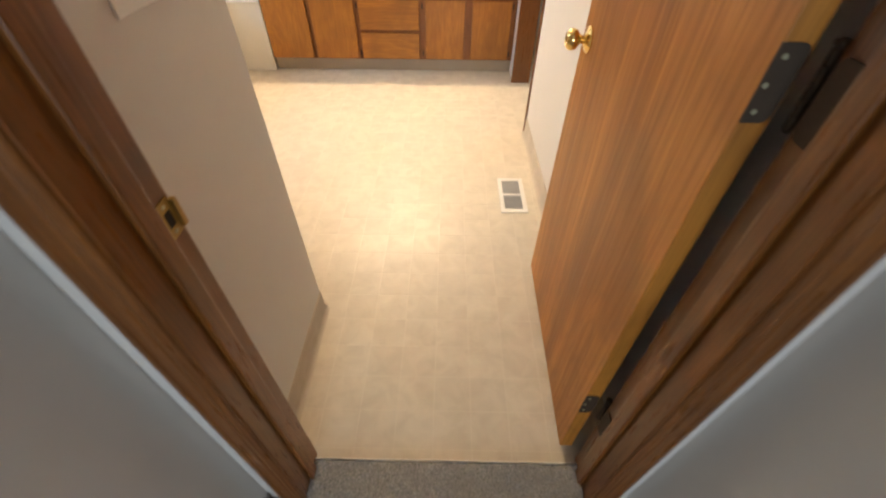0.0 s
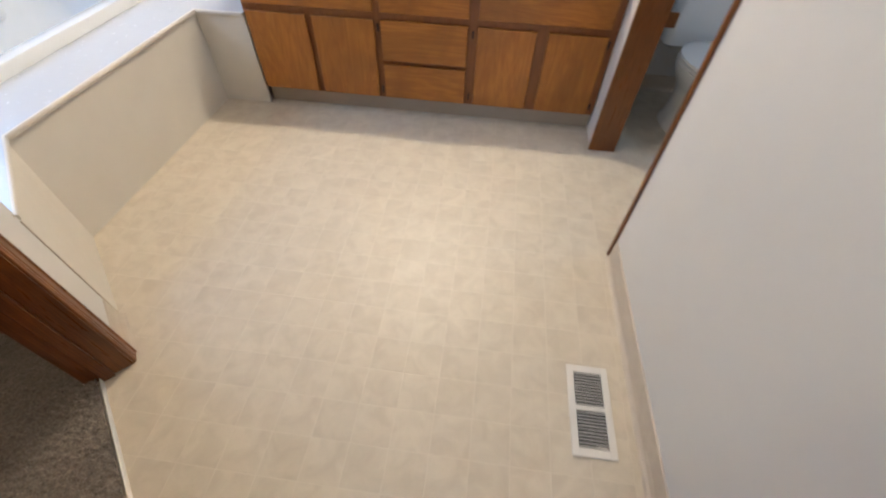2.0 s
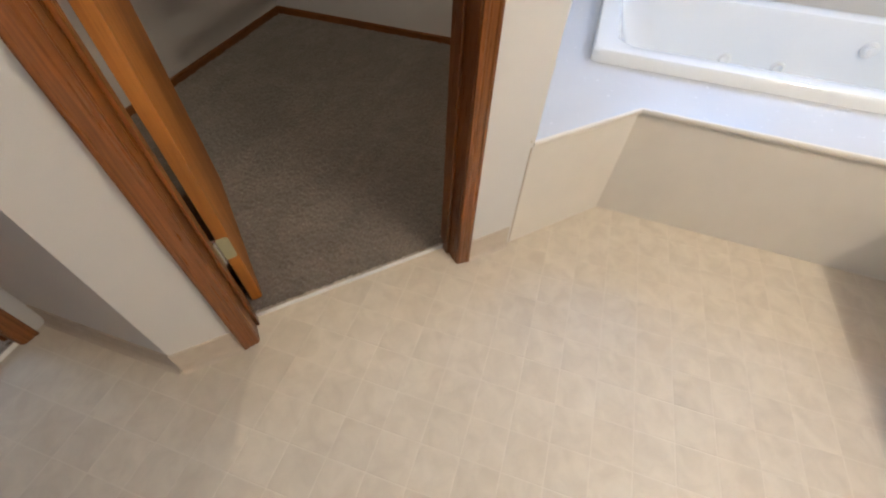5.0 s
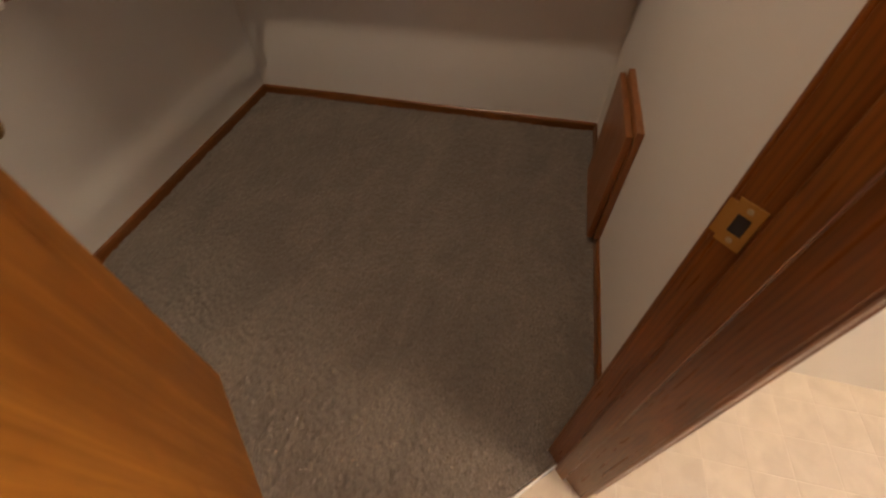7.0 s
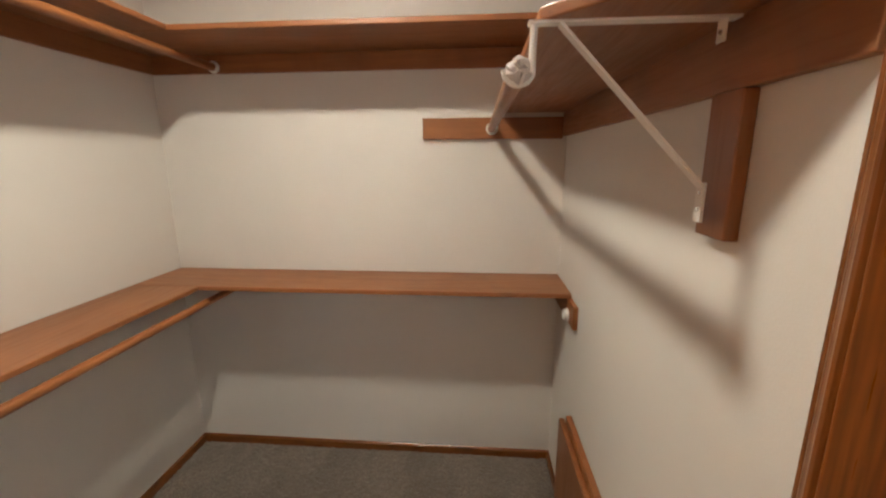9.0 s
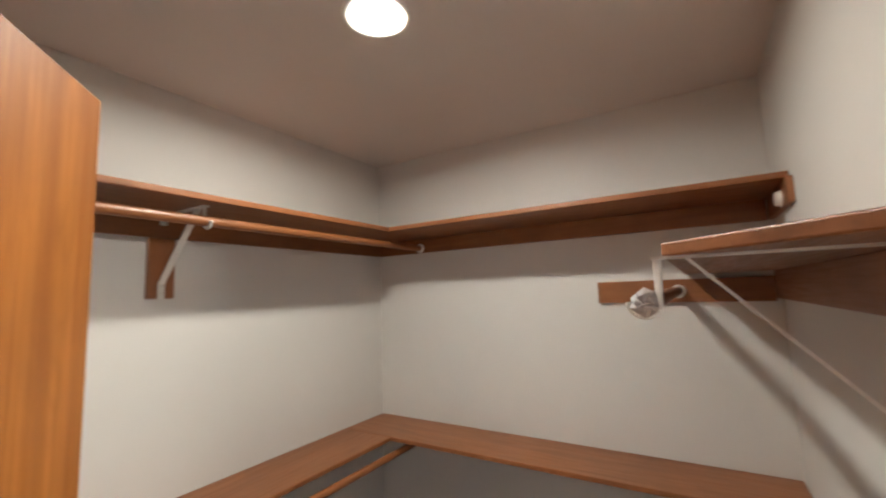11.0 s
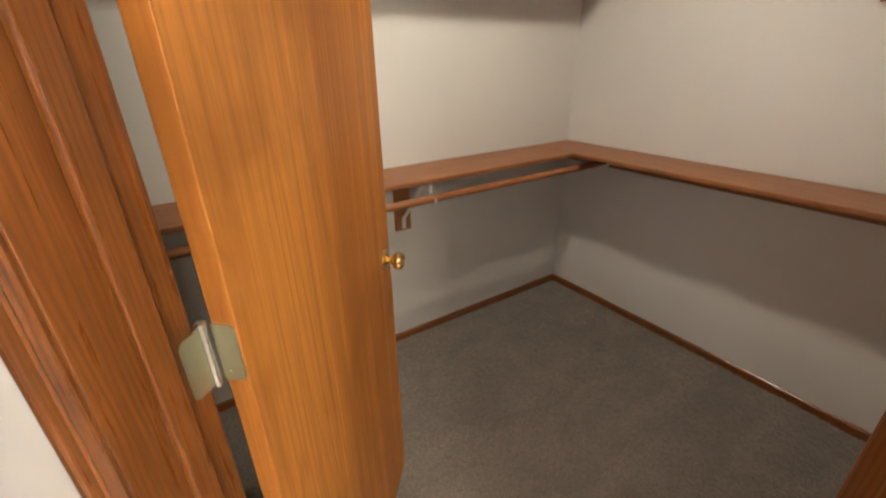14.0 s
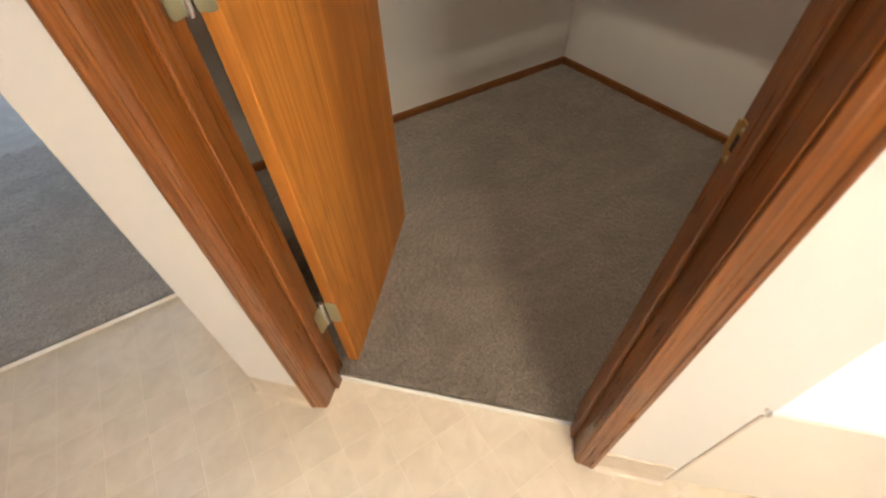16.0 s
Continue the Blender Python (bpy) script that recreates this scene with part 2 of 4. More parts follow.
# near black: paints the shade inside openings, also colours the small dark hinges
M_DARK = plain("opening_shade_and_dark_hinge", (0.015, 0.013, 0.012), 0.8)
M_COUNTER = plain("counter_laminate", (0.80, 0.77, 0.72), 0.25, 0, 60, 0.02, 0.04)
M_GLOBE = glowing("lit_globe", WARM, VANITY_GLOW)
M_LENS = glowing("lit_lens", (1.0, 0.90, 0.73), CLOSET_GLOW)
M_FILM = plain("crumpled_film", (0.52, 0.48, 0.45), 0.5, 0, 60, 0.3)
M_FILM.node_tree.nodes["Principled BSDF"].inputs["Transmission Weight"].default_value = 0.1
M_MIRROR = plain("mirror_silver", (0.9, 0.9, 0.9), 0.02, 1.0, 5, 0.0, 0.0)
M_VENT = plain("vent_enamel", (0.76, 0.73, 0.68), 0.35)
mg, ntg, bg = nodes_of("window_glass")
bg.inputs["Transmission Weight"].default_value, bg.inputs["Roughness"].default_value = 1.0, 0.02
M_GLASS = mg

# ---- mesh helpers ----


def box(bm, x0, x1, y0, y1, z0, z1, bevel=0.0, m=None):
    v = [bm.verts.new((x, y, z)) for z in (z0, z1) for y in (y0, y1) for x in (x0, x1)]
    fs = [bm.faces.new([v[i] for i in f]) for f in ((0, 2, 3, 1), (4, 5, 7, 6), (0, 1, 5, 4), (2, 6, 7, 3), (0, 4, 6, 2), (1, 3, 7, 5))]
    if bevel > 0:
        es = {e for f in fs for e in f.edges}
        r = bmesh.ops.bevel(bm, geom=list(es), offset=bevel, segments=2, affect="EDGES", profile=0.5)
        v = list({q for f in r["faces"] for q in f.verts} | {q for q in v if q.is_valid})
    if m is not None:
        bmesh.ops.transform(bm, matrix=m, verts=[q for q in v if q.is_valid])
    return bm


def prism(bm, pts, z0, z1):
    """An upright prism over a plan outline that runs anticlockwise."""
    area = sum(a[0] * b[1] - b[0] * a[1] for a, b in zip(pts, pts[1:] + pts[:1]))
    pts = pts if area > 0 else pts[::-1]
    lo = [bm.verts.new((x, y, z0)) for x, y in pts]
    hi = [bm.verts.new((x, y, z1)) for x, y in pts]
    bm.faces.new(lo[::-1])
    bm.faces.new(hi)
    n = len(pts)
    for i in range(n):
        bm.faces.new((lo[i], lo[(i + 1) % n], hi[(i + 1) % n], hi[i]))
    return bm


def extrude(bm, section, origin, along, a, b):
    """A closed section of (side, out) points pulled along a direction. a, b: the side and out axes."""
    o, d, a, b = Vector(origin), Vector(along), Vector(a), Vector(b)
    r = [[bm.verts.new(o + a * s + b * t + d * k) for s, t in section] for k in (0, 1)]
    n = len(section)
    for i in range(n):
        bm.faces.new((r[0][i], r[0][(i + 1) % n], r[1][(i + 1) % n], r[1][i]))
    bm.faces.new(r[0][::-1])
    bm.faces.new(r[1])
    bmesh.ops.recalc_face_normals(bm, faces=bm.faces)
    return bm


def rings(bm, loops, caps=(True, True)):
    """Skin over loops of equal length."""
    rows = [[bm.verts.new(p) for p in lp] for lp in loops]
    n = len(rows[0])
    for p, q in zip(rows, rows[1:]):
        for i in range(n):
            bm.faces.new((p[i], p[(i + 1) % n], q[(i + 1) % n], q[i]))
    if caps[0]:
        bm.faces.new(rows[0][::-1])
    if caps[1]:
        bm.faces.new(rows[-1])
    bmesh.ops.recalc_face_normals(bm, faces=bm.faces)
    return bm


def turned(bm, profile, m=None, n=24, caps=(True, True)):
    """A lathe body about z from (radius, height) pairs."""
    m = m or Matrix.Identity(4)
    loops = [[m @ Vector((r * math.cos(k * math.tau / n), r * math.sin(k * math.tau / n), z)) for k in range(n)] for r, z in profile]
    return rings(bm, loops, caps)


def tube(bm, a, b, r, n=14):
    a, b = Vector(a), Vector(b)
    m = Matrix.Translation(a) @ (b - a).to_track_quat("Z", "Y").to_matrix().to_4x4()
    return turned(bm, [(r, 0), (r, (b - a).length)], m, n)


def obj(name, bm, mat, smooth=False):
    me = bpy.data.meshes.new(name)
    bm.to_mesh(me)
    bm.free()
    if mat:
        me.materials.append(mat)
    if smooth:
        for p in me.polygons:
            p.use_smooth = True
        me.set_sharp_from_angle(angle=radians(40))
    return new(name, me)


def part(name, bm, mat, parent, label="", smooth=False):
    ob = obj(name, bm, mat, smooth)
    ob.parent = parent
    if label:
        ob["label"] = label
    return ob


def thing(name, label, category, m=None, group="", kind=""):
    ob = new(name)
    ob.matrix_world = m or Matrix.Identity(4)
    return tagged(ob, label, category, group, kind)


def structure(name, bm, mat, label, category):
    return tagged(obj(name, bm, mat), label, category, "", "structure")


def B():
    return bmesh.new()


R2 = math.sqrt(2.0)
ANGLED = pose(0, 0, 0, 0, 0, -45)   # local x runs back along the angled wall, local y is its distance


def P(s, n):
    return ((n - s) / R2, (n + s) / R2)


HEAD, CEIL = 2.045, 2.44

# ---- walls, floors, ceilings ----
FACE, BACK = 1.0918, 0.968          # the two faces of the angled closet wall
TOP = HEAD + 0.022

YB, YA = 0.80, 0.915                # bedroom and bathroom faces of the entry wall
JX0, JX1 = 0.192, 0.950             # faces of the entry door's jambs
XE, YN = 1.04, 4.30                 # east and north walls of the bathroom
bm = B()
box(bm, 0.097, JX0 - 0.022, YB, YA, 0, CEIL)
box(bm, JX1 + 0.022, XE, YB, YA, 0, CEIL)
box(bm, JX0 - 0.022, JX1 + 0.022, YB, YA, TOP, CEIL)
structure("wall_entry", bm, M_WALL, "white painted wall around the bathroom entry door", "wall")
bm = B()
LWY, LBY = FACE * R2 - 0.095, BACK * R2 + 0.02
prism(bm, [(0.095, 0.21), (0.095, LWY), (-0.02, LBY), (-0.02, 0.21)], 0, CEIL)
structure("wall_closet_east", bm, M_WALL, "white painted wall between bathroom entry and closet", "wall")
bm = B()
prism(bm, [(0.095, LWY), P(1.169, FACE), P(1.169, BACK), (-0.02, LBY)], 0, CEIL)
prism(bm, [P(1.939, FACE), (FACE * R2 - 2.306, 2.306), (BACK * R2 - 2.172, 2.172), P(1.939, BACK)], 0, CEIL)
prism(bm, [P(1.169, FACE), P(1.939, FACE), P(1.939, BACK), P(1.169, BACK)], TOP, CEIL)
structure("wall_closet_angled", bm, M_WALL, "white painted angled wall with the closet doorway", "wall")
bm = B()
prism(bm, [(FACE * R2 - 2.287, 2.287), (-2.26, 2.287), (-2.26, 2.172), (BACK * R2 - 2.172, 2.172)], 0, CEIL)
structure("wall_closet_north", bm, M_WALL, "white painted wall between closet and bathtub", "wall")
bm = B()
box(bm, -2.375, -2.26, 0.21, 2.75, 0, CEIL)
box(bm, -2.375, -2.26, 3.65, 4.415, 0, CEIL)
box(bm, -2.375, -2.26, 2.75, 3.65, 0, 1.15)
box(bm, -2.375, -2.26, 2.75, 3.65, 1.95, CEIL)
structure("wall_west", bm, M_WALL, "white painted outer wall of closet and bathroom", "wall")
bm = B()
box(bm, -2.26, -0.02, 0.21, 0.325, 0, CEIL)
structure("wall_closet_south", bm, M_WALL, "white painted wall at the side of the closet", "wall")
bm = B()
box(bm, -2.26, 2.165, YN, 4.415, 0, CEIL)
structure("wall_north", bm, M_WALL, "white painted wall behind vanity and toilet", "wall")
bm = B()
box(bm, XE, 1.155, YB, 2.835, 0, CEIL)
box(bm, XE, 1.155, 3.60, YN, 0, CEIL)
box(bm, XE, 1.155, 2.835, 3.60, 2.08, CEIL)
structure("wall_east", bm, M_WALL, "white painted wall with an opening to the toilet", "wall")
bm = B()
box(bm, 2.05, 2.165, 2.115, 2.95, 0, CEIL)
box(bm, 2.05, 2.165, 3.55, YN, 0, CEIL)
box(bm, 2.05, 2.165, 2.95, 3.55, 0, 1.2)
box(bm, 2.05, 2.165, 2.95, 3.55, 1.9, CEIL)
box(bm, 1.155, 2.165, 2.0, 2.115, 0, CEIL)
structure("wall_toilet", bm, M_WALL, "white painted walls of the toilet room", "wall")
bm = B()
box(bm, 1.04, 1.155, 0.325, YB, 0, CEIL)
box(bm, 1.04, 3.2, 0.21, 0.325, 0, CEIL)
structure("wall_hall_east", bm, M_WALL, "white painted wall of the short passage", "wall")
bm = B()
box(bm, -2.49, -2.375, -3.6, 0.21, 0, CEIL)
box(bm, 3.2, 3.315, -3.6, 0.325, 0, CEIL)
box(bm, -2.49, -0.35, -3.715, -3.6, 0, CEIL)
box(bm, 1.45, 3.315, -3.715, -3.6, 0, CEIL)
box(bm, -0.35, 1.45, -3.715, -3.6, 0, 0.8)
box(bm, -0.35, 1.45, -3.715, -3.6, 2.1, CEIL)
box(bm, -2.375, -2.26, 0.2, 0.21, 0, CEIL)
structure("wall_bedroom", bm, M_WALL, "white painted bedroom walls with a window", "wall")


def window(name, x0, x1, y0, y1, z0, z1, label):
    w = thing(name, label, "window", None, "", "structure")
    along = "x" if x1 - x0 > y1 - y0 else "y"
    bm = B()
    f = 0.045
    for a, b2, c, d in ((0, f, 0, 1), (-f, 0, 0, 1), (0, 1, 0, f), (0, 1, -f, 0)):
        lo, hi = (x0, x1) if along == "x" else (y0, y1)
        u0 = lo + a if a >= 0 else hi + a
        u1 = (lo + b2 if b2 > 0 else hi) if b2 != 1 else hi
        w0 = z0 + c if c >= 0 else z1 + c
        w1 = (z0 + d if d > 0 else z1) if d != 1 else z1
        if along == "x":
            box(bm, u0, u1, y0, y1, w0, w1)
        else:
            box(bm, x0, x1, u0, u1, w0, w1)
    part("window_frame", bm, M_WHITE, w)
    bm = B()
    if along == "x":
        box(bm, x0 + f, x1 - f, (y0 + y1) / 2 - 0.003, (y0 + y1) / 2 + 0.003, z0 + f, z1 - f)
    else:
        box(bm, (x0 + x1) / 2 - 0.003, (x0 + x1) / 2 + 0.003, y0 + f, y1 - f, z0 + f, z1 - f)
    part("pane", bm, M_GLASS, w).visible_shadow = False


window("window_1", -0.35, 1.45, -3.69, -3.63, 0.8, 2.1, "white framed bedroom window")
window("window_2", -2.35, -2.29, 2.75, 3.65, 1.15, 1.95, "white framed window above the bathtub")
window("window_3", 2.09, 2.15, 2.95, 3.55, 1.2, 1.9, "white framed window of the toilet room")
bm = B()
box(bm, -40, 40, -60, 40, -0.6, -0.5)
structure("ground", bm, plain("soil", (0.09, 0.1, 0.05), 0.9), "bare ground outside the house", "ground")

for nm, pts, lab in (
    ("ceiling_closet", [(-2.26, 0.325), (-0.02, 0.325), (-0.02, LBY), (BACK * R2 - 2.172, 2.172), (-2.26, 2.172)], "grey-white textured closet ceiling"),
    ("ceiling_bathroom", [(0.095, YA), (XE, YA), (2.05, 2.115), (2.05, YN), (-2.26, YN), (-2.26, 2.287), (FACE * R2 - 2.287, 2.287), (0.095, LWY)], "white textured bathroom ceiling"),
    ("ceiling_bedroom", [(-2.375, -3.6), (3.2, -3.6), (3.2, 0.21), (1.04, 0.21), (1.04, YB), (0.095, YB), (0.095, 0.21), (-2.375, 0.21)], "white textured bedroom ceiling"),
):
    bm = B()
    if nm == "ceiling_closet":
        hole = [(-1.206 + 0.088 * math.cos(k * math.tau / 40), 1.222 + 0.088 * math.sin(k * math.tau / 40)) for k in range(40)]
        for loop in (pts, hole):
            vs = [bm.verts.new((x, y, CEIL)) for x, y in loop]
            for v, w in zip(vs, vs[1:] + vs[:1]):
                bm.edges.new((v, w))
        bmesh.ops.triangle_fill(bm, use_beauty=True, edges=list(bm.edges))
        prism(bm, pts, CEIL + 0.14, CEIL + 0.18)
    else:
        prism(bm, pts, CEIL, CEIL + 0.06)
    structure(nm, bm, M_CEIL, lab, "ceiling")

bm = B()
box(bm, -2.3, 2.1, 0.899, 4.35, -0.12, 0)
FLOOR = structure("floor", bm, M_GROUT, "cream vinyl bathroom floor with a small square pattern", "floor")


def carpet(name, label, mat, inside, x0, x1, y0, y1, step, top, pile):
    """Cut pile as an uneven sheet: each knot of the grid rises and leans a little."""
    nx, ny = int((x1 - x0) / step), int((y1 - y0) / step)
    verts, faces, idx = [], [], {}
    rnd = random.Random(7)
    for j in range(ny + 1):
        for i in range(nx + 1):
            x, y = x0 + i * step, y0 + j * step
            h = top + pile * (rnd.random() - 0.5) + 0.003 * noise.noise((x * 9, y * 9, 0.3))
            verts.append((x + (rnd.random() - 0.5) * step * 0.5, y + (rnd.random() - 0.5) * step * 0.5, h))
    for j in range(ny):
        for i in range(nx):
            if inside(x0 + (i + 0.5) * step, y0 + (j + 0.5) * step):
                a = j * (nx + 1) + i
                faces.append((a, a + 1, a + nx + 2, a + nx + 1))
    me = bpy.data.meshes.new(name)
    me.from_pydata(verts, [], faces)
    me.materials.append(mat)
    for p in me.polygons:
        p.use_smooth = True
    return tagged(new(name, me), label, "carpet", "", "structure")


def in_closet(x, y):
    if not (-2.26 < x < -0.02 and 0.325 < y < 2.172):
        return False
    return x + y < 0.993 * R2 and (x + y < BACK * R2 - 0.01 or -1.919 < (x - y) / R2 < -1.189)


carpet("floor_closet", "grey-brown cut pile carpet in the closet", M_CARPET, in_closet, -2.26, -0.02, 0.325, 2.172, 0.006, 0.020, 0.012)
carpet("floor_bedroom", "grey cut pile carpet in bedroom and passage", M_CARPET2,
       lambda x, y: (0.095 < x < 1.04 and y < YB) or (JX0 < x < JX1 and y < 0.893), 0.09, 1.05, -0.6, 0.90, 0.006, 0.018, 0.011)
bm = B()
prism(bm, [(-2.375, -3.6), (3.2, -3.6), (3.2, 0.21), (-2.375, 0.21)], -0.12, 0.006)
box(bm, 0.095, 1.04, 0.21, 0.898, -0.12, 0.0)
structure("floor_bedroom_far", bm, M_CARPET2, "grey cut pile carpet across the bedroom", "carpet")
bm = B()
prism(bm, [(-2.26, 0.325), (-0.02, 0.325), (-0.02, 0.89), (-2.26, 0.89)], -0.12, 0.0)
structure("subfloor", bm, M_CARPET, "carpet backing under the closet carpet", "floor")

# metal edge strips; the white enamel paints the bright glint along them
strip = [(-0.003, 0.0), (-0.003, 0.012), (-0.002, 0.014), (0.0005, 0.013), (0.002, 0.007), (0.0035, 0.002), (0.004, 0.0)]
bm = extrude(B(), strip, (JX0, 0.902, 0), (JX1 - JX0, 0, 0), (0, 1, 0), (0, 0, 1))
structure("trim_threshold_entry", bm, M_WHITE, "metal carpet edge strip at the entry, its glint painted white", "threshold")
a = P(1.189, 1.000)
d = Vector(P(1.919, 1.000)) - Vector(a)
bm = extrude(B(), strip, (a[0], a[1], 0), (d.x, d.y, 0), (1 / R2, 1 / R2, 0), (0, 0, 1))
structure("trim_threshold_closet", bm, M_WHITE, "metal carpet edge strip at the closet, its glint painted white", "threshold")


def cove(name, pts, label="cream vinyl cove base turned up the wall"):
    """Vinyl turned up the wall in a small sweep. The room lies to the left of the run."""
    sec = [(0, 0.0), (0.022, 0.0), (0.014, 0.004), (0.008, 0.012), (0.0045, 0.03), (0.004, 0.096), (0.0, 0.1)]
    bm = B()
    for p, q in zip(pts, pts[1:]):
        d = Vector(q) - Vector(p)
        s = Vector((-d.y, d.x)).normalized()
        extrude(bm, sec, (p[0], p[1], 0), (d.x, d.y, 0), (s.x, s.y, 0), (0, 0, 1))
    structure(name, bm, M_COVE, label, "baseboard")


cove("baseboard_entry", [P(1.138, FACE), (0.095, LWY), (0.095, YA)])
cove("baseboard_angled", [(FACE * R2 - 2.29, 2.29), P(1.970, FACE)])
cove("baseboard_east", [(XE, YA), (XE, 2.83)])
cove("baseboard_toilet", [(1.155, YN), (1.155, 3.61)])
cove("baseboard_toilet_north", [(2.05, YN), (1.155, YN)])

bsec = [(0, 0), (0.011, 0), (0.011, 0.048), (0.008, 0.056), (0.003, 0.06), (0, 0.06)]


def baseboard(name, p, q, mat):
    d = Vector(q) - Vector(p)
    s = Vector((-d.y, d.x)).normalized()
    bm = extrude(B(), bsec, (p[0], p[1], 0.004), (d.x, d.y, 0), (s.x, s.y, 0), (0, 0, 1))
    structure(name, bm, mat, "narrow reddish stained wood baseboard", "baseboard")


baseboard("baseboard_closet_west", (-2.26, 2.161), (-2.26, 0.336), M_TRIM_Y)
baseboard("baseboard_closet_south", (-2.26, 0.325), (-0.031, 0.325), M_TRIM_X)
baseboard("baseboard_closet_north", (-0.82, 2.172), (-2.26, 2.172), M_TRIM_X)
baseboard("baseboard_closet_east", (-0.02, 0.325), (-0.02, 1.37), M_TRIM_Y)
baseboard("baseboard_hall_west", (0.095, 0.783), (0.095, 0.21), M_TRIM_Y)
baseboard("baseboard_hall_east", (1.04, 0.21), (1.04, 0.783), M_TRIM_Y)

# ---- door frames ----
CAS = [(a * 0.842, b) for a, b in [(0, 0), (0, 0.0165), (0.004, 0.0175), (0.012, 0.0175), (0.015, 0.0145), (0.022, 0.0135), (0.034, 0.0125), (0.038, 0.0105), (0.044, 0.0115), (0.050, 0.0095), (0.055, 0.0085), (0.057, 0.006), (0.057, 0)]]


def door_frame(m, w, thick, strike_x, strike_z, label):
    """Jambs, stops and casings round an opening from x = 0 to w, wall from y = -thick to 0, the door flush with the back."""
    f = thing("door_frame", label, "door frame", m, "door frames", "structure")
    T = thick + 0.002
    for x0, x1 in ((-0.02, 0), (w, w + 0.02)):
        part("jamb", box(B(), x0, x1, -T, 0.002, 0, HEAD, 0.0015), M_TRIM, f)
    part("head_jamb", box(B(), -0.02, w + 0.02, -T, 0.002, HEAD, HEAD + 0.02, 0.0015), M_TRIM_X, f)
    y0 = -T + 0.038
    for x0, x1 in ((0, 0.011), (w - 0.011, w)):
        part("stop", box(B(), x0, x1, y0, y0 + 0.034, 0, HEAD - 0.011, 0.003), M_TRIM, f)
    part("head_stop", box(B(), 0, w, y0, y0 + 0.034, HEAD - 0.011, HEAD, 0.003), M_TRIM_X, f)
    for yy, out in ((0.0, 1), (-thick, -1)):
        for xx, sgn in ((-0.051, 1), (w + 0.051, -1)):
            part("casing", extrude(B(), CAS, (xx, yy, 0), (0, 0, HEAD + 0.003), (sgn, 0, 0), (0, out, 0)), M_TRIM, f)
        part("head_casing", extrude(B(), CAS, (-0.051, yy, HEAD + 0.051), (w + 0.102, 0, 0), (0, 0, -1), (0, out, 0)), M_TRIM_X, f)
    # strike plate with its hole and screws, lipped over the door side
    sx = 1 if strike_x == 0 else -1
    bm = B()
    yc = -T + 0.019
    z = strike_z
    xa, xb = sorted((strike_x, strike_x + sx * 0.002))
    for a0, a1, c0, c1 in ((-0.014, 0.014, 0.012, 0.028), (-0.014, 0.014, -0.028, -0.012), (-0.014, -0.008, -0.012, 0.012), (0.007, 0.014, -0.012, 0.012)):
        box(bm, xa, xb, yc + a0, yc + a1, z + c0, z + c1)
    box(bm, xa - (0.006 if sx < 0 else 0.0), xb, yc - 0.022, yc - 0.014, z - 0.022, z + 0.022)
    sp = part("strike_plate", bm, M_STRIKE, f, "brass strike plate with a dark latch hole")
    # no real recess: a black filler paints the hole's shade
    bm = B()
    box(bm, xa, xb - 0.0008, yc - 0.008, yc + 0.007, z - 0.012, z + 0.012)
    part("latch_hole", bm, M_DARK, sp)
    for dz in (-0.02, 0.02):
        mm = Matrix.Translation((strike_x + sx * 0.002, yc, z + dz)) @ Euler((0, radians(90 * sx), 0)).to_matrix().to_4x4()
        part("screw", turned(B(), [(0.0035, 0), (0.003, 0.0008), (0.001, 0.001)], mm, 10), M_BRASS_OLD, sp)
    return f


W_CL = 0.730
door_frame(ANGLED @ pose(-1.919, FACE, 0), W_CL, FACE - BACK, 0, 0.945, "reddish stained wood frame of the closet doorway")
door_frame(pose(JX1, YB, 0, 0, 0, 180), JX1 - JX0, 0.115, JX1 - JX0, 0.926, "reddish stained wood frame of the entry doorway")


def knob(parent, m):
    k = part("knob", turned(B(), [(0.010, 0.0), (0.010, 0.022), (0.014, 0.027), (0.0235, 0.033), (0.0265, 0.042), (0.0245, 0.052), (0.018, 0.058), (0.0135, 0.059), (0.012, 0.057), (0.001, 0.056)], m, 28), M_BRASS, parent, "polished brass door knob", True)
    part("rosette", turned(B(), [(0.032, 0.0), (0.032, 0.003), (0.027, 0.008), (0.016, 0.011), (0.012, 0.014)], m, 28), M_BRASS, k, "", True)
    return k


def plate(u0, u1, z0, z1, r=0.011, n=5):
    """The outline of a hinge leaf, its corners rounded at the u1 end."""
    k = 1 if u1 > u0 else -1
    pts = [(u0, z1), (u0, z0)]
    for cz, a0 in ((z0 + r, -90), (z1 - r, 0)):
        for j in range(n + 1):
            a = radians(a0 + 90 * j / n)
            pts.append((u1 - k * r + k * r * math.cos(a), cz + r * math.sin(a)))
    return pts


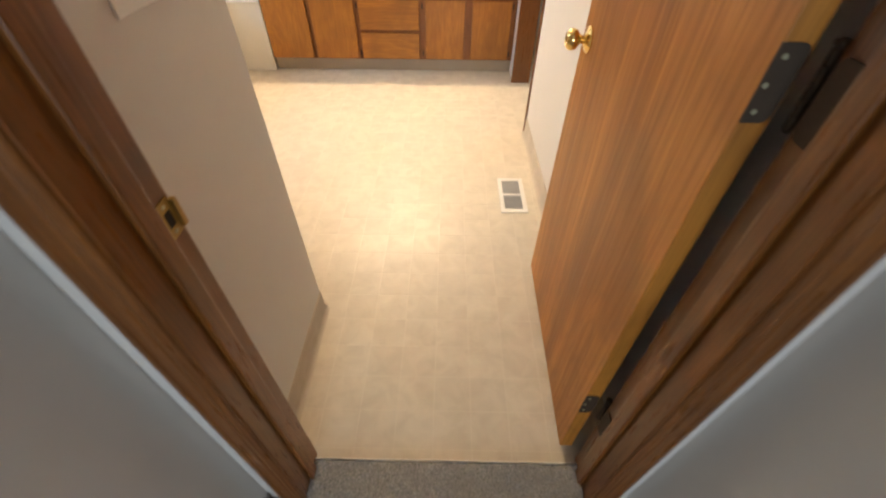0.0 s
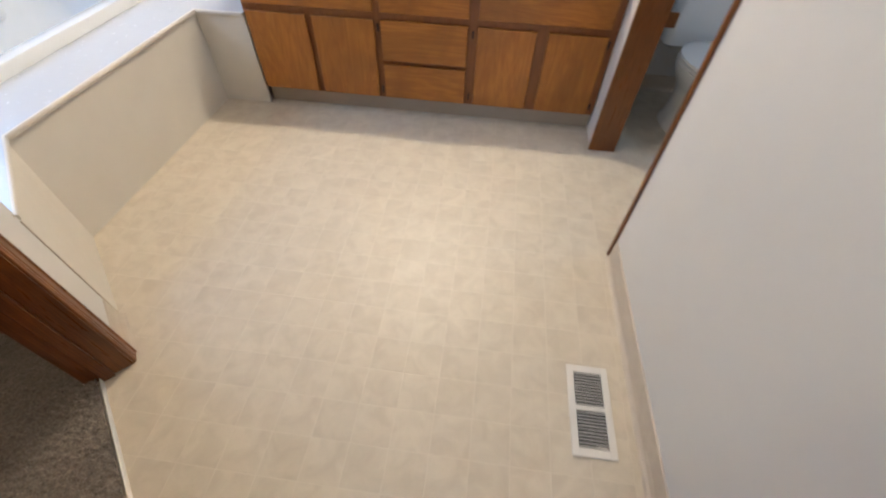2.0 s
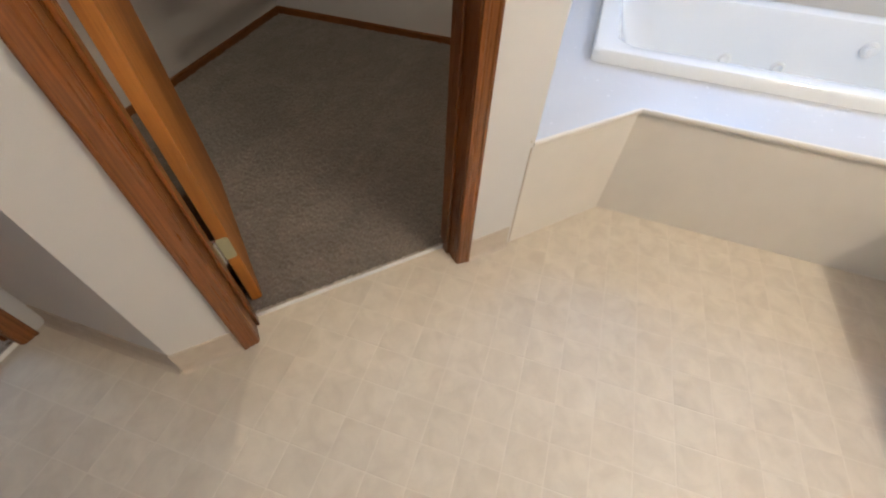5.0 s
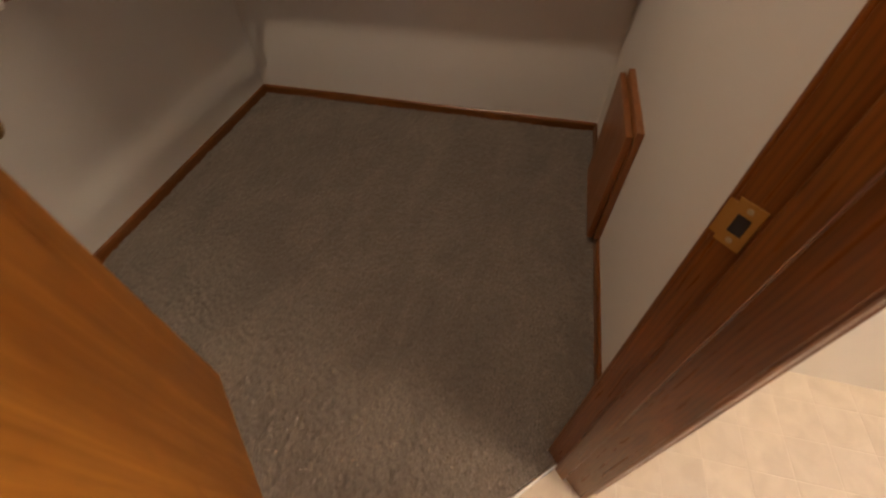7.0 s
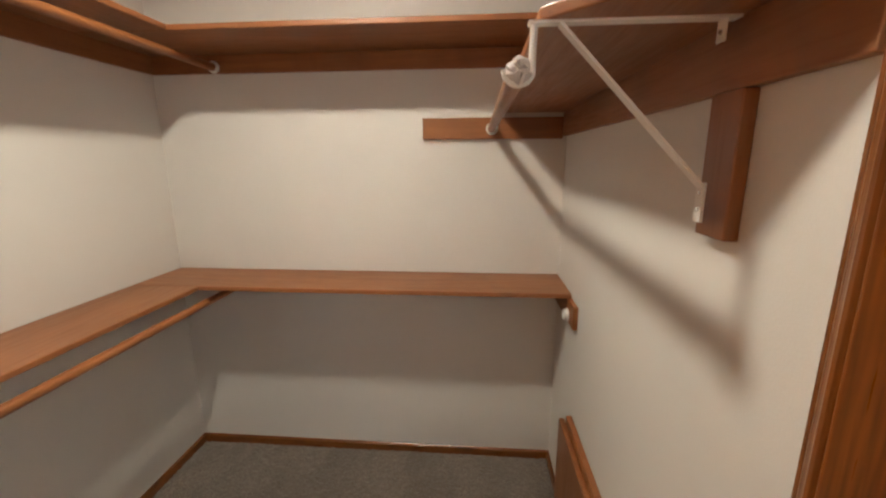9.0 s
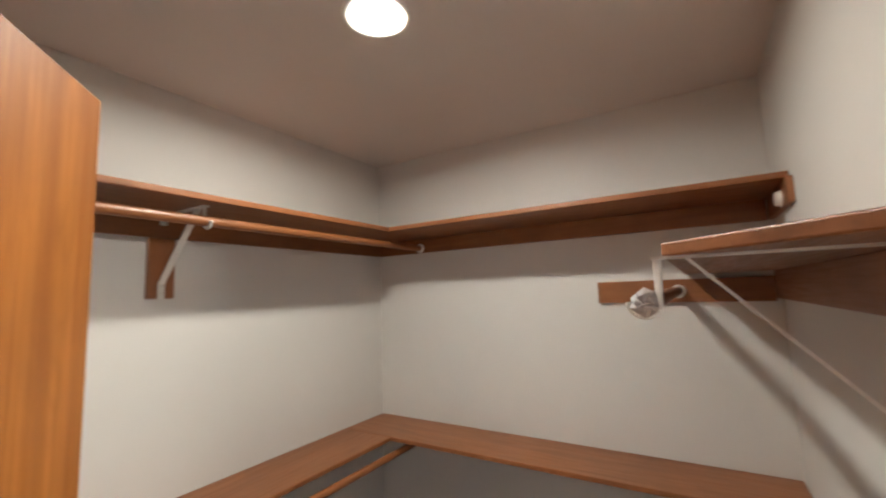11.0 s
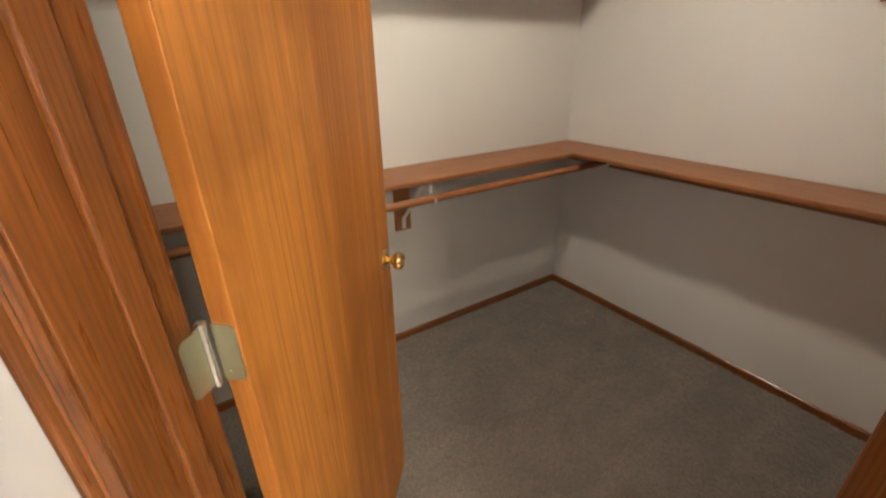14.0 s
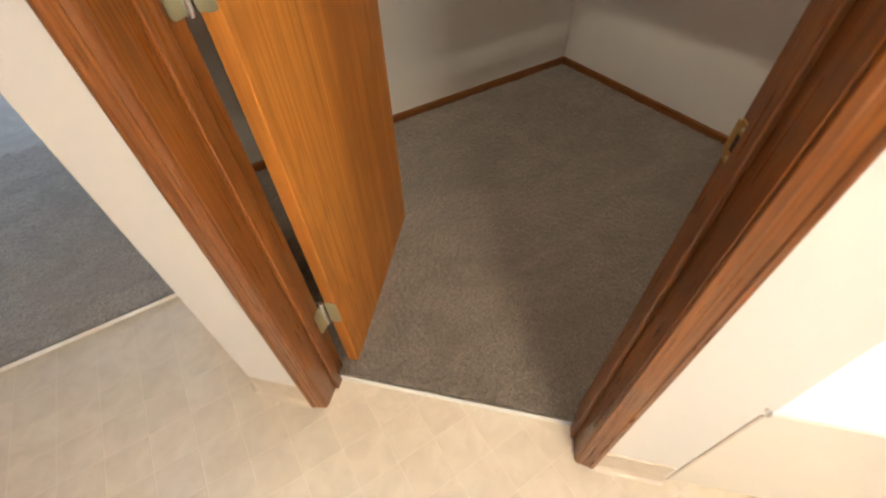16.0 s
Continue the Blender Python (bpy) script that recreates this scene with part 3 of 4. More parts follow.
def door(m, w, knob_z, hinges, sides, label, free, leafs, barrel):
    """A flush leaf hung at x = 0, reaching to x = w, its thickness from y = 0 to 0.035."""
    d = thing("door", label, "door", m)
    part("leaf", box(B(), 0.0, w, 0.0, 0.035, 0.016, 2.036, 0.0018), M_DOOR, d)
    for side in (0, 1):
        mm = Matrix.Translation((w - 0.06, 0.035 * side, knob_z)) @ Euler((radians(90 if side == 0 else -90), 0, 0)).to_matrix().to_4x4()
        knob(d, mm)
    part("latch_plate", box(B(), w, w + 0.0015, 0.006, 0.029, knob_z - 0.028, knob_z + 0.028), M_BRASS_OLD, d)
    px, py = sides
    for z in hinges:
        h = part("hinge", extrude(B(), plate(0.036, 0.003, z, z + 0.09), (-0.0022, 0, 0), (0.002, 0, 0), (0, 1, 0), (0, 0, 1)), leafs, d, "butt hinge with a pin barrel")
        bm = B()
        for k in range(5):
            z0 = z + k * 0.018
            turned(bm, [(0.0062, 0.0006), (0.0062, 0.0174)], Matrix.Translation((px, py, z0)), 14)
        part("knuckle", bm, barrel, h, "", True)
        part("pin", turned(B(), [(0.0045, -0.004), (0.0045, 0.09), (0.0078, 0.0915), (0.0082, 0.096), (0.004, 0.099)], Matrix.Translation((px, py, z)), 14), barrel, h, "", True)
        for zz in (0.014, 0.045, 0.076):
            mm = Matrix.Translation((-0.0022, 0.026 if zz != 0.045 else 0.03, z + zz)) @ Euler((0, radians(-90), 0)).to_matrix().to_4x4()
            part("screw", turned(B(), [(0.0035, 0), (0.0028, 0.0006), (0.001, 0.0003)], mm, 10), M_BRASS_OLD, h)
        bm = B()
        a, b2 = free
        run = Vector((b2[0] - a[0], b2[1] - a[1], 0))
        side = Vector((run.y, -run.x, 0)).normalized() * 0.0018
        extrude(bm, plate(run.length, 0.0, z, z + 0.09), (a[0], a[1], 0), side, run.normalized(), (0, 0, 1))
        part("jamb_leaf", bm, leafs, h)
    return d


# closet door, folded back into the closet, a little past square
hb, fb = (-1.234, 0.9412), (-1.1985, 0.2539)
ang = math.degrees(math.atan2(fb[1] - hb[1], fb[0] - hb[0]))
M1 = ANGLED @ pose(hb[0], hb[1], 0, 0, 0, ang)
inv = M1.inverted() @ ANGLED
pl = inv @ Vector((-1.1925, 0.9535, 0))
j0, j1 = inv @ Vector((-1.1908, 0.992, 0)), inv @ Vector((-1.1908, 0.956, 0))
door(M1, 0.692, 0.927, (0.253, 1.05, 1.788), (pl.x, pl.y), "orange-brown varnished flush wooden closet door standing open", ((j0.x, j0.y), (j1.x, j1.y)), M_BRASS_OLD, M_STEEL)
# entry door, opened into the bathroom
hb, fb = Vector((0.908, 0.949)), Vector((0.922, 1.688))
ang = math.degrees(math.atan2(fb.y - hb.y, fb.x - hb.x))
M2 = pose(hb.x, hb.y, 0, 0, 0, ang) @ pose(0, -0.035, 0)
inv = M2.inverted()
pl = inv @ Vector((0.957, 0.934, 0))
j0, j1 = inv @ Vector((0.9485, 0.914, 0)), inv @ Vector((0.9485, 0.880, 0))
door(M2, 0.735, 0.927, (0.25, 1.05, 1.79), (pl.x, pl.y), "orange-brown varnished flush wooden entry door standing open", ((j0.x, j0.y), (j1.x, j1.y)), M_HINGE_SHADED, M_HINGE_SHADED)

# switch plate by the entry
sw = thing("light_switch", "white triple light switch plate on the wall", "switch")
bm = B()
box(bm, 0.095, 0.101, 1.115, 1.285, 1.104, 1.222, 0.0025)
part("plate", bm, M_WHITE, sw)
for yy in (1.154, 1.20, 1.246):
    bm = B()
    box(bm, 0.101, 0.113, yy - 0.005, yy + 0.005, 1.156, 1.17, 0.0015)
    part("toggle", bm, M_WHITE, sw)

# wood ends of the opening to the toilet
for nm, y0, y1 in (("trim_toilet_near", 2.835, 2.853), ("trim_toilet_far", 3.58, 3.60)):
    bm = B()
    box(bm, XE - 0.010, 1.163, y0, y1, 0, 2.08, 0.002)
    structure(nm, bm, M_TRIM, "reddish stained wood end cap of the wall", "trim")
bm = B()
box(bm, XE - 0.010, 1.163, 2.853, 3.58, 2.062, 2.08, 0.002)
structure("trim_toilet_head", bm, M_TRIM_Y, "reddish stained wood head of the opening", "trim")

# floor register
reg = thing("floor_register", "white metal floor vent with louvres", "vent")
rx0, rx1, ry0, ry1 = 0.828, 0.960, 2.042, 2.326
bm = B()
for a in ((rx0, rx0 + 0.021, ry0, ry1), (rx1 - 0.021, rx1, ry0, ry1), (rx0 + 0.021, rx1 - 0.021, ry0, ry0 + 0.024), (rx0 + 0.021, rx1 - 0.021, ry1 - 0.024, ry1), (rx0 + 0.021, rx1 - 0.021, 2.176, 2.192)):
    box(bm, *a, 0.0008, 0.0068, 0.0012)
part("frame", bm, M_VENT, reg)
# thin black sheet in place of the shade down in the duct
part("damper", box(B(), rx0 + 0.02, rx1 - 0.02, ry0 + 0.02, ry1 - 0.02, 0.0009, 0.0014), M_DARK, reg, "black sheet painting the duct's shade below the louvres")
for y0, y1 in ((ry0 + 0.024, 2.176), (2.192, ry1 - 0.024)):
    n = 11
    for k in range(n):
        yy = y0 + (k + 0.5) * (y1 - y0) / n
        bm = B()
        box(bm, rx0 + 0.021, rx1 - 0.021, -0.0021, 0.0021, 0, 0.0010, 0, pose(0, yy, 0.0034, 48))
        part("louvre", bm, M_VENT, reg)
part("lever", box(B(), 0.90, 0.93, ry0 + 0.026, ry0 + 0.032, 0.004, 0.010, 0.001), M_VENT, reg)

# ---- vanity ----
VX0, VX1, VY = -0.797, 1.037, 3.77
van = thing("vanity_cabinet", "golden-brown oak vanity cabinet with slab doors", "cabinet")
bm = B()
box(bm, VX0, VX1, VY, YN - 0.005, 0.094, 0.772)
part("body", bm, M_FRAME, van, "darker oak face frame and sides")
part("toe_kick", box(B(), VX0 + 0.002, VX1, VY + 0.03, YN - 0.005, 0, 0.094), M_KICK, van, "grey vinyl toe kick")
cols = [(-0.786, -0.474), (-0.444, -0.128), (-0.096, 0.338), (0.384, 0.668), (0.722, 1.002)]


def slab(name, x0, x1, z0, z1, mat, label=""):
    """A slab front with edges cut back behind the face."""
    y1, y0 = VY - 0.0005, VY - 0.019
    loops = []
    for y, k, u in ((y1, 0.006, 0.020), (y0 + 0.008, 0.0, 0.0), (y0 + 0.003, 0.0008, 0.0008), (y0, 0.004, 0.004)):
        loops.append([(x0 + k, y, z0 + k), (x1 - k, y, z0 + k), (x1 - k, y, z1 - u), (x0 + k, y, z1 - u)])
    return part(name, rings(B(), loops), mat, van, label)


for x0, x1 in (cols[0], cols[1], cols[3], cols[4]):
    slab("cabinet_door", x0, x1, 0.10, 0.500, M_OAK)
for z0, z1 in ((0.10, 0.284), (0.304, 0.500), (0.532, 0.700)):
    slab("drawer", cols[2][0], cols[2][1], z0, z1, M_OAK_X)
slab("false_front", cols[0][0], cols[1][1], 0.532, 0.700, M_OAK_X)
slab("false_front", cols[3][0], cols[4][1], 0.532, 0.700, M_OAK_X)
for x, zs in ((-0.112, (0.14, 0.46)), (0.361, (0.14, 0.46)), (1.012, (0.14, 0.46))):
    for z in zs:
        part("hinge", box(B(), x - 0.004, x + 0.004, VY - 0.006, VY, z - 0.018, z + 0.018, 0.001), M_DARK, van, "small dark hinge")

top = thing("countertop", "white laminate vanity countertop with a rounded edge", "countertop")
bm = B()
box(bm, VX0 - 0.004, 1.034, 3.738, YN - 0.004, 0.7725, 0.806, 0.008)
box(bm, VX0 - 0.004, 1.034, YN - 0.024, YN - 0.004, 0.805, 0.90, 0.004)
part("slab", bm, M_COUNTER, top)


def oval(cx, cy, z, rx, ry, n=48):
    return [(cx + rx * math.cos(k * math.tau / n), cy + ry * math.sin(k * math.tau / n), z) for k in range(n)]


bas = thing("washbasin", "cream oval washbasin set in the countertop", "sink")
cx, cy = 0.66, 4.0
prof = [(1.0, 0.8065), (1.0, 0.814), (0.97, 0.82), (0.9, 0.82), (0.86, 0.812), (0.8, 0.8085), (0.5, 0.8075), (0.1, 0.807)]
bm = rings(B(), [oval(cx, cy, z, 0.25 * k, 0.205 * k) for k, z in prof], (False, True))
part("bowl", bm, M_COUNTER, bas, "", True)

mir = thing("wall_mirror", "wide frameless mirror above the vanity", "mirror")
part("glass", box(B(), VX0 + 0.02, 1.02, YN - 0.007, YN - 0.001, 0.905, 2.08), M_MIRROR, mir)

bar = thing("vanity_light", "brass light bar with lit globe bulbs", "wall lamp")
part("base_plate", box(B(), -0.30, 0.34, YN - 0.03, YN - 0.001, 2.15, 2.25, 0.005), M_BRASS, bar)
for k in range(4):
    x = -0.205 + k * 0.15
    part("socket", turned(B(), [(0.024, 0), (0.024, 0.08), (0.03, 0.10)], pose(x, YN - 0.03, 2.2, 90), 16), M_BRASS, bar)
    bm = B()
    bmesh.ops.create_uvsphere(bm, u_segments=20, v_segments=12, radius=0.05, matrix=Matrix.Translation((x, YN - 0.178, 2.2)))
    part("globe", bm, M_GLOBE, bar, "lit white globe bulb", True)

# ---- bathtub ----
DZ = 0.485
C0, C1, C2, C3 = (FACE * R2 - 2.303, 2.303), (-1.087, 2.622), (-1.056, 3.757), (VX0 - 0.001, 3.757)
sur = thing("tub_surround", "cream laminate tub surround with a white deck", "tub surround", None, "", "structure")


def panel(p, q, z1):
    d = Vector(q) - Vector(p)
    s = Vector((-d.y, d.x)).normalized() * -0.018
    return prism(B(), [p, q, (q[0] + s.x, q[1] + s.y), (p[0] + s.x, p[1] + s.y)], 0.0, z1)


for p, q in ((C0, C1), (C1, C2), (C2, C3)):
    part("apron_panel", panel(q, p, DZ - 0.016), M_PANEL, sur)
TX0, TX1, TY0, TY1 = -2.20, -1.36, 2.42, 4.05
bm = B()
o = 0.007
E1, E2 = (C1[0] + o * 0.9, C1[1] + o * 0.3), (C2[0] + o, C2[1] - o)
E0, E3 = (C0[0] + 0.0, C0[1]), (C3[0], C3[1] - o)
ix1, iy0, iy1, ix0 = TX1 - 0.03, TY0 + 0.03, TY1 - 0.03, TX0 + 0.03
for pts in ([E0, E1, (ix1, iy0), (ix0, iy0), (-2.26, 2.287), (FACE * R2 - 2.295, 2.287)],
            [E1, E2, (ix1, iy1), (ix1, iy0)],
            [E2, E3, (VX0 - 0.005, 4.295), (-2.26, 4.295), (ix0, iy1), (ix1, iy1)],
            [(-2.26, 2.287), (ix0, iy0), (ix0, iy1), (-2.26, 4.295)]):
    prism(bm, pts, DZ - 0.016, DZ)
part("deck", bm, M_DECK, sur, "glossy white tub deck")
bm = B()
nose = [(-0.003, -0.019), (0.004, -0.019), (0.007, -0.012), (0.007, -0.004), (0.004, 0.001), (-0.003, 0.002)]
for p, q in ((E0, E1), (E1, E2), (E2, E3)):
    d = Vector(q) - Vector(p)
    s = Vector((d.y, -d.x)).normalized()
    extrude(bm, nose, (p[0], p[1], DZ), (d.x, d.y, 0), (s.x, s.y, 0), (0, 0, 1))
part("nosing", bm, M_PANEL, sur, "rounded cream deck edge")
bm = B()
prism(bm, [P(2.157, FACE), P(2.163, FACE), P(2.163, FACE + 0.003), P(2.157, FACE + 0.003)], 0, DZ - 0.02)
prism(bm, [(-0.75, 2.2875), (-1.27, 2.2875), (-1.27, 2.297), (-0.75, 2.297)], DZ + 0.0005, DZ + 0.009)
part("joint_strip", bm, M_COVE, sur, "tan sealing strip at the wall")

tub = thing("bathtub", "white acrylic drop-in bathtub, empty", "bathtub")


def rrect(x0, x1, y0, y1, r, z, n=8):
    pts = []
    for cx2, cy2, a0 in ((x1 - r, y0 + r, -90), (x1 - r, y1 - r, 0), (x0 + r, y1 - r, 90), (x0 + r, y0 + r, 180)):
        for k in range(n + 1):
            a = radians(a0 + 90 * k / n)
            pts.append((cx2 + r * math.cos(a), cy2 + r * math.sin(a), z))
    return pts


def inset(k, z, r=0.05, k2=0.0):
    return rrect(TX0 + k, TX1 - k, TY0 + k + k2, TY1 - k, r, z)


loops = [inset(0, DZ + 0.0005, 0.03), inset(0, DZ + 0.040, 0.03), inset(0.006, DZ + 0.048, 0.03), inset(0.02, DZ + 0.050, 0.04), inset(0.075, DZ + 0.048, 0.10), inset(0.085, DZ + 0.042, 0.11),
         inset(0.092, DZ + 0.02, 0.12), inset(0.10, DZ - 0.10, 0.13, 0.04), inset(0.12, DZ - 0.26, 0.14, 0.12), inset(0.15, DZ - 0.34, 0.14, 0.2), inset(0.20, DZ - 0.365, 0.12, 0.24), inset(0.30, DZ - 0.37, 0.06, 0.26)]
part("basin", rings(B(), loops, (False, True)), M_ACRYLIC, tub, "", True)
mm = pose(TX0 + 0.102, 3.66, DZ - 0.06, 0, 90, 0)
ov = part("overflow_cover", turned(B(), [(0.036, 0), (0.036, 0.006), (0.03, 0.012), (0.024, 0.014), (0.022, 0.03), (0.012, 0.034), (0.001, 0.034)], mm, 24), M_WHITE, tub, "white overflow knob", True)
for yy in (3.10, 3.35):
    part("jet", turned(B(), [(0.03, 0), (0.03, 0.006), (0.02, 0.011), (0.008, 0.008), (0.001, 0.006)], pose(TX0 + 0.118, yy, DZ - 0.2, 0, 90, 0), 20), M_WHITE, tub, "round white water jet", True)
part("air_button", turned(B(), [(0.022, 0), (0.022, 0.004), (0.016, 0.008), (0.001, 0.008)], pose(TX1 - 0.055, 3.74, DZ + 0.0495), 20), M_STEEL, tub, "small grey air button", True)

# ---- toilet ----
toi = thing("toilet", "white china toilet with a closed lid", "toilet")
tcx = 1.565


def egg(z, hw, y0, y1, n=36):
    """An egg outline: narrow at the front y0."""
    pts = []
    for k in range(n):
        a = k * math.tau / n
        s, c = math.sin(a), math.cos(a)
        yc = y0 + (y1 - y0) * 0.55
        y = yc - c * ((yc - y0) if c > 0 else (y1 - yc))
        pts.append((tcx + hw * s * (1.0 - 0.08 * max(c, 0)), y, z))
    return pts


bowl = rings(B(), [egg(0.0, 0.105, 3.730, 4.090), egg(0.02, 0.104, 3.732, 4.085), egg(0.035, 0.094, 3.745, 4.075), egg(0.12, 0.084, 3.760, 4.050), egg(0.2, 0.092, 3.735, 4.050), egg(0.26, 0.122, 3.665, 4.050), egg(0.32, 0.160, 3.590, 4.050), egg(0.36, 0.178, 3.558, 4.045), egg(0.385, 0.182, 3.550, 4.040), egg(0.39, 0.17, 3.565, 4.030)])
part("bowl", bowl, M_CHINA, toi, "", True)
part("seat", rings(B(), [egg(0.391, 0.184, 3.545, 4.010), egg(0.396, 0.19, 3.538, 4.015), egg(0.405, 0.19, 3.538, 4.015), egg(0.409, 0.184, 3.545, 4.010)]), M_CHINA, toi, "", True)
part("lid", rings(B(), [egg(0.411, 0.182, 3.547, 4.010), egg(0.416, 0.187, 3.541, 4.015), egg(0.426, 0.186, 3.543, 4.015), egg(0.431, 0.17, 3.560, 4.000), egg(0.434, 0.1, 3.645, 3.930)]), M_CHINA, toi, "", True)
part("tank", rings(B(), [[(x, y, z) for x, y, _ in rrect(tcx - 0.21 - g, tcx + 0.21 + g, 4.035 - g, 4.265, 0.04, 0)] for z, g in ((0.36, -0.03), (0.375, -0.012), (0.45, 0.0), (0.70, 0.012))]), M_CHINA, toi, "", True)
part("tank_lid", rings(B(), [[(x, y, z) for x, y, _ in rrect(tcx - 0.225 - g, tcx + 0.225 + g, 4.018 - g, 4.270, 0.04, 0)] for z, g in ((0.702, 0.0), (0.712, 0.006), (0.728, 0.006), (0.737, -0.006))]), M_CHINA, toi, "", True)
part("flush_lever", rings(B(), [[(x, y, z) for x, y, z in oval(tcx - 0.15 + k, 4.005, 0.66, 0.008, 0.006, 10)] for k in (0.0, 0.001)]), M_STEEL, toi)
tp = thing("paper_holder", "reddish wooden toilet paper holder on the wall", "paper holder")
for yy in (3.64, 3.77):
    part("bracket", box(B(), 1.155, 1.225, yy, yy + 0.015, 0.60, 0.66, 0.004), M_TRIM, tp)
part("roller", tube(B(), (1.20, 3.655, 0.63), (1.20, 3.77, 0.63), 0.012), M_TRIM_Y, tp)

# ---- closet shelves, rods, brackets ----
SX, SY = -2.26, 0.325


def shelf(name, label, pts, z0, z1, mat, group="closet shelves"):
    s = thing(name, label, "shelf", None, group)
    bm = B()
    prism(bm, pts, z0, z1)
    bmesh.ops.bevel(bm, geom=list(bm.edges), offset=0.003, segments=2, affect="EDGES", profile=0.5)
    part("board", bm, mat, s)
    return s


def cleat(s, x0, x1, y0, y1, z0, z1, mat):
    return part("cleat", box(B(), x0, x1, y0, y1, z0, z1, 0.0025), mat, s)


def socket(s, x, y, z, axis):
    """A white cup that takes a rod's end."""
    rot = {"x": (0, 90, 0), "y": (90, 0, 0)}[axis]
    return part("rod_socket", turned(B(), [(0.026, 0), (0.026, 0.004), (0.022, 0.006), (0.0215, 0.016), (0.0185, 0.016), (0.018, 0.003), (0.001, 0.003)], pose(x, y, z, *rot), 20), M_WHITE, s, "white plastic rod socket", True)


def bracket(m, drop, label="white metal shelf and rod bracket"):
    """Local x out from the wall, z up to the shelf's underside at 0. drop: from there to the rod."""
    b = thing("shelf_bracket", label, "bracket", m, "shelf brackets")
    sec = [(-0.0105, 0), (-0.0105, 0.004), (0.0105, 0.004), (0.0105, 0)]
    part("arm", extrude(B(), sec, (0.0, 0, -0.0035), (0.29, 0, 0), (0, 1, 0), (0, 0, 1)), M_WHITE, b)
    part("back_plate", extrude(B(), sec, (0.0185, 0, -0.29), (0, 0, 0.06), (0, 1, 0), (1, 0, 0)), M_WHITE, b)
    d = Vector((0.225, 0, 0.235))
    part("brace", extrude(B(), sec, (0.021, 0, -0.24), d, (0, 1, 0), Vector((-d.z, 0, d.x)).normalized()), M_WHITE, b)
    bm = B()
    pr = None
    for k in range(13):
        a = radians(200 + 160 * k / 12)
        q = Vector((0.302 + 0.021 * math.cos(a), 0, -drop + 0.021 * math.sin(a)))
        if pr is not None:
            tube(bm, pr, q, 0.0055, 8)
        pr = q
    tube(bm, (0.282, 0, -0.003), (0.2825, 0, -drop - 0.008), 0.0055, 8)
    part("hook", bm, M_WHITE, b)
    part("mount_tab", box(B(), 0.0185, 0.0215, -0.011, 0.011, -0.034, -0.004, 0.001), M_WHITE, b)
    for z in (-0.27, -0.245, -0.02):
        part("screw", turned(B(), [(0.004, 0), (0.003, 0.002), (0.001, 0.002)], pose(0.0215, 0, z, 0, 90, 0), 10), M_STEEL, b)
    return b


def rod(a, b2, r, mat, label):
    return tagged(obj("closet_rod", tube(B(), a, b2, r, 20), mat, True), label, "closet rod", "closet rods")


for z0, z1, dep, rz, cz, nm in ((0.978, 0.997, 0.294, 0.914, 0.889, "lower"), (1.970, 1.990, 0.360, 1.917, 1.892, "upper")):
    south = shelf("closet_shelf", f"{nm} orange-brown wooden closet shelf along the side wall", [(SX + dep, SY), (-0.03, SY), (-0.03, SY + dep), (SX + dep, SY + dep)], z0, z1, M_SHELF_X)
    cleat(south, SX + 0.019, -0.022, SY, SY + 0.018, cz, z0 - 0.0005, M_SHELF_X)
    cleat(south, -1.123, -1.038, SY, SY + 0.018, cz - 0.211, cz - 0.0005, M_SHELF_Z)
    west = shelf("closet_shelf", f"{nm} orange-brown wooden closet shelf along the end wall", [(SX, SY), (SX + dep - 0.0005, SY), (SX + dep - 0.0005, 2.168), (SX, 2.168)], z0, z1, M_SHELF_Y)
    cleat(west, SX, SX + 0.018, SY + 0.0005, 2.152, cz, z0 - 0.0005, M_SHELF_Y)
    cleat(west, SX + 0.0185, SX + dep + (0.10 if z1 < 1.5 else 0.03), 2.154, 2.172, cz, z0 - 0.0005, M_SHELF_X)
    socket(west, SX + 0.30, 2.154, rz + 0.002, "y")
    socket(south, SX + 0.018, SY + 0.304, rz, "x")
    rod((SX + 0.021, SY + 0.302, rz), (-0.03, SY + 0.302, rz), 0.0165, M_SHELF_X, f"reddish wooden closet rod under the {nm} shelf")
    bracket(pose(-1.08, SY, z0, 0, 0, 90), z0 - rz)

rs = shelf("closet_shelf", "short orange-brown wooden shelf with an angled end", [(SX, 2.172), (SX, 1.877), (-1.055, 1.877), (-0.806, 2.126), (-0.806, 2.172)], 1.711, 1.731, M_SHELF_X)
cleat(rs, SX, SX + 0.018, 1.551, 2.153, 1.602, 1.692, M_SHELF_Y)
cleat(rs, SX, -0.834, 2.154, 2.172, 1.612, 1.7105, M_SHELF_X)
cleat(rs, -1.098, -1.018, 2.150, 2.172, 1.397, 1.6115, M_SHELF_Z)
socket(rs, SX + 0.018, 1.852, 1.645, "x")
rod((SX + 0.021, 1.850, 1.645), (-1.06, 1.850, 1.645), 0.0165, M_SHELF_X, "short reddish wooden closet rod with a wrapped end")
bracket(pose(-1.058, 2.152, 1.711, 0, 0, -90), 0.064)
bm = B()
rnd = random.Random(3)
lp = []
for k, (x, r) in enumerate(((-1.09, 0.0175), (-1.066, 0.019), (-1.058, 0.0195), (-1.048, 0.018), (-1.042, 0.011), (-1.040, 0.003))):
    lp.append([(x + 0.004 * rnd.uniform(-1, 1), 1.850 + r * (1 + 0.22 * rnd.uniform(-1, 1)) * math.cos(j * math.tau / 16), 1.645 + r * (1 + 0.22 * rnd.uniform(-1, 1)) * math.sin(j * math.tau / 16)) for j in range(16)])
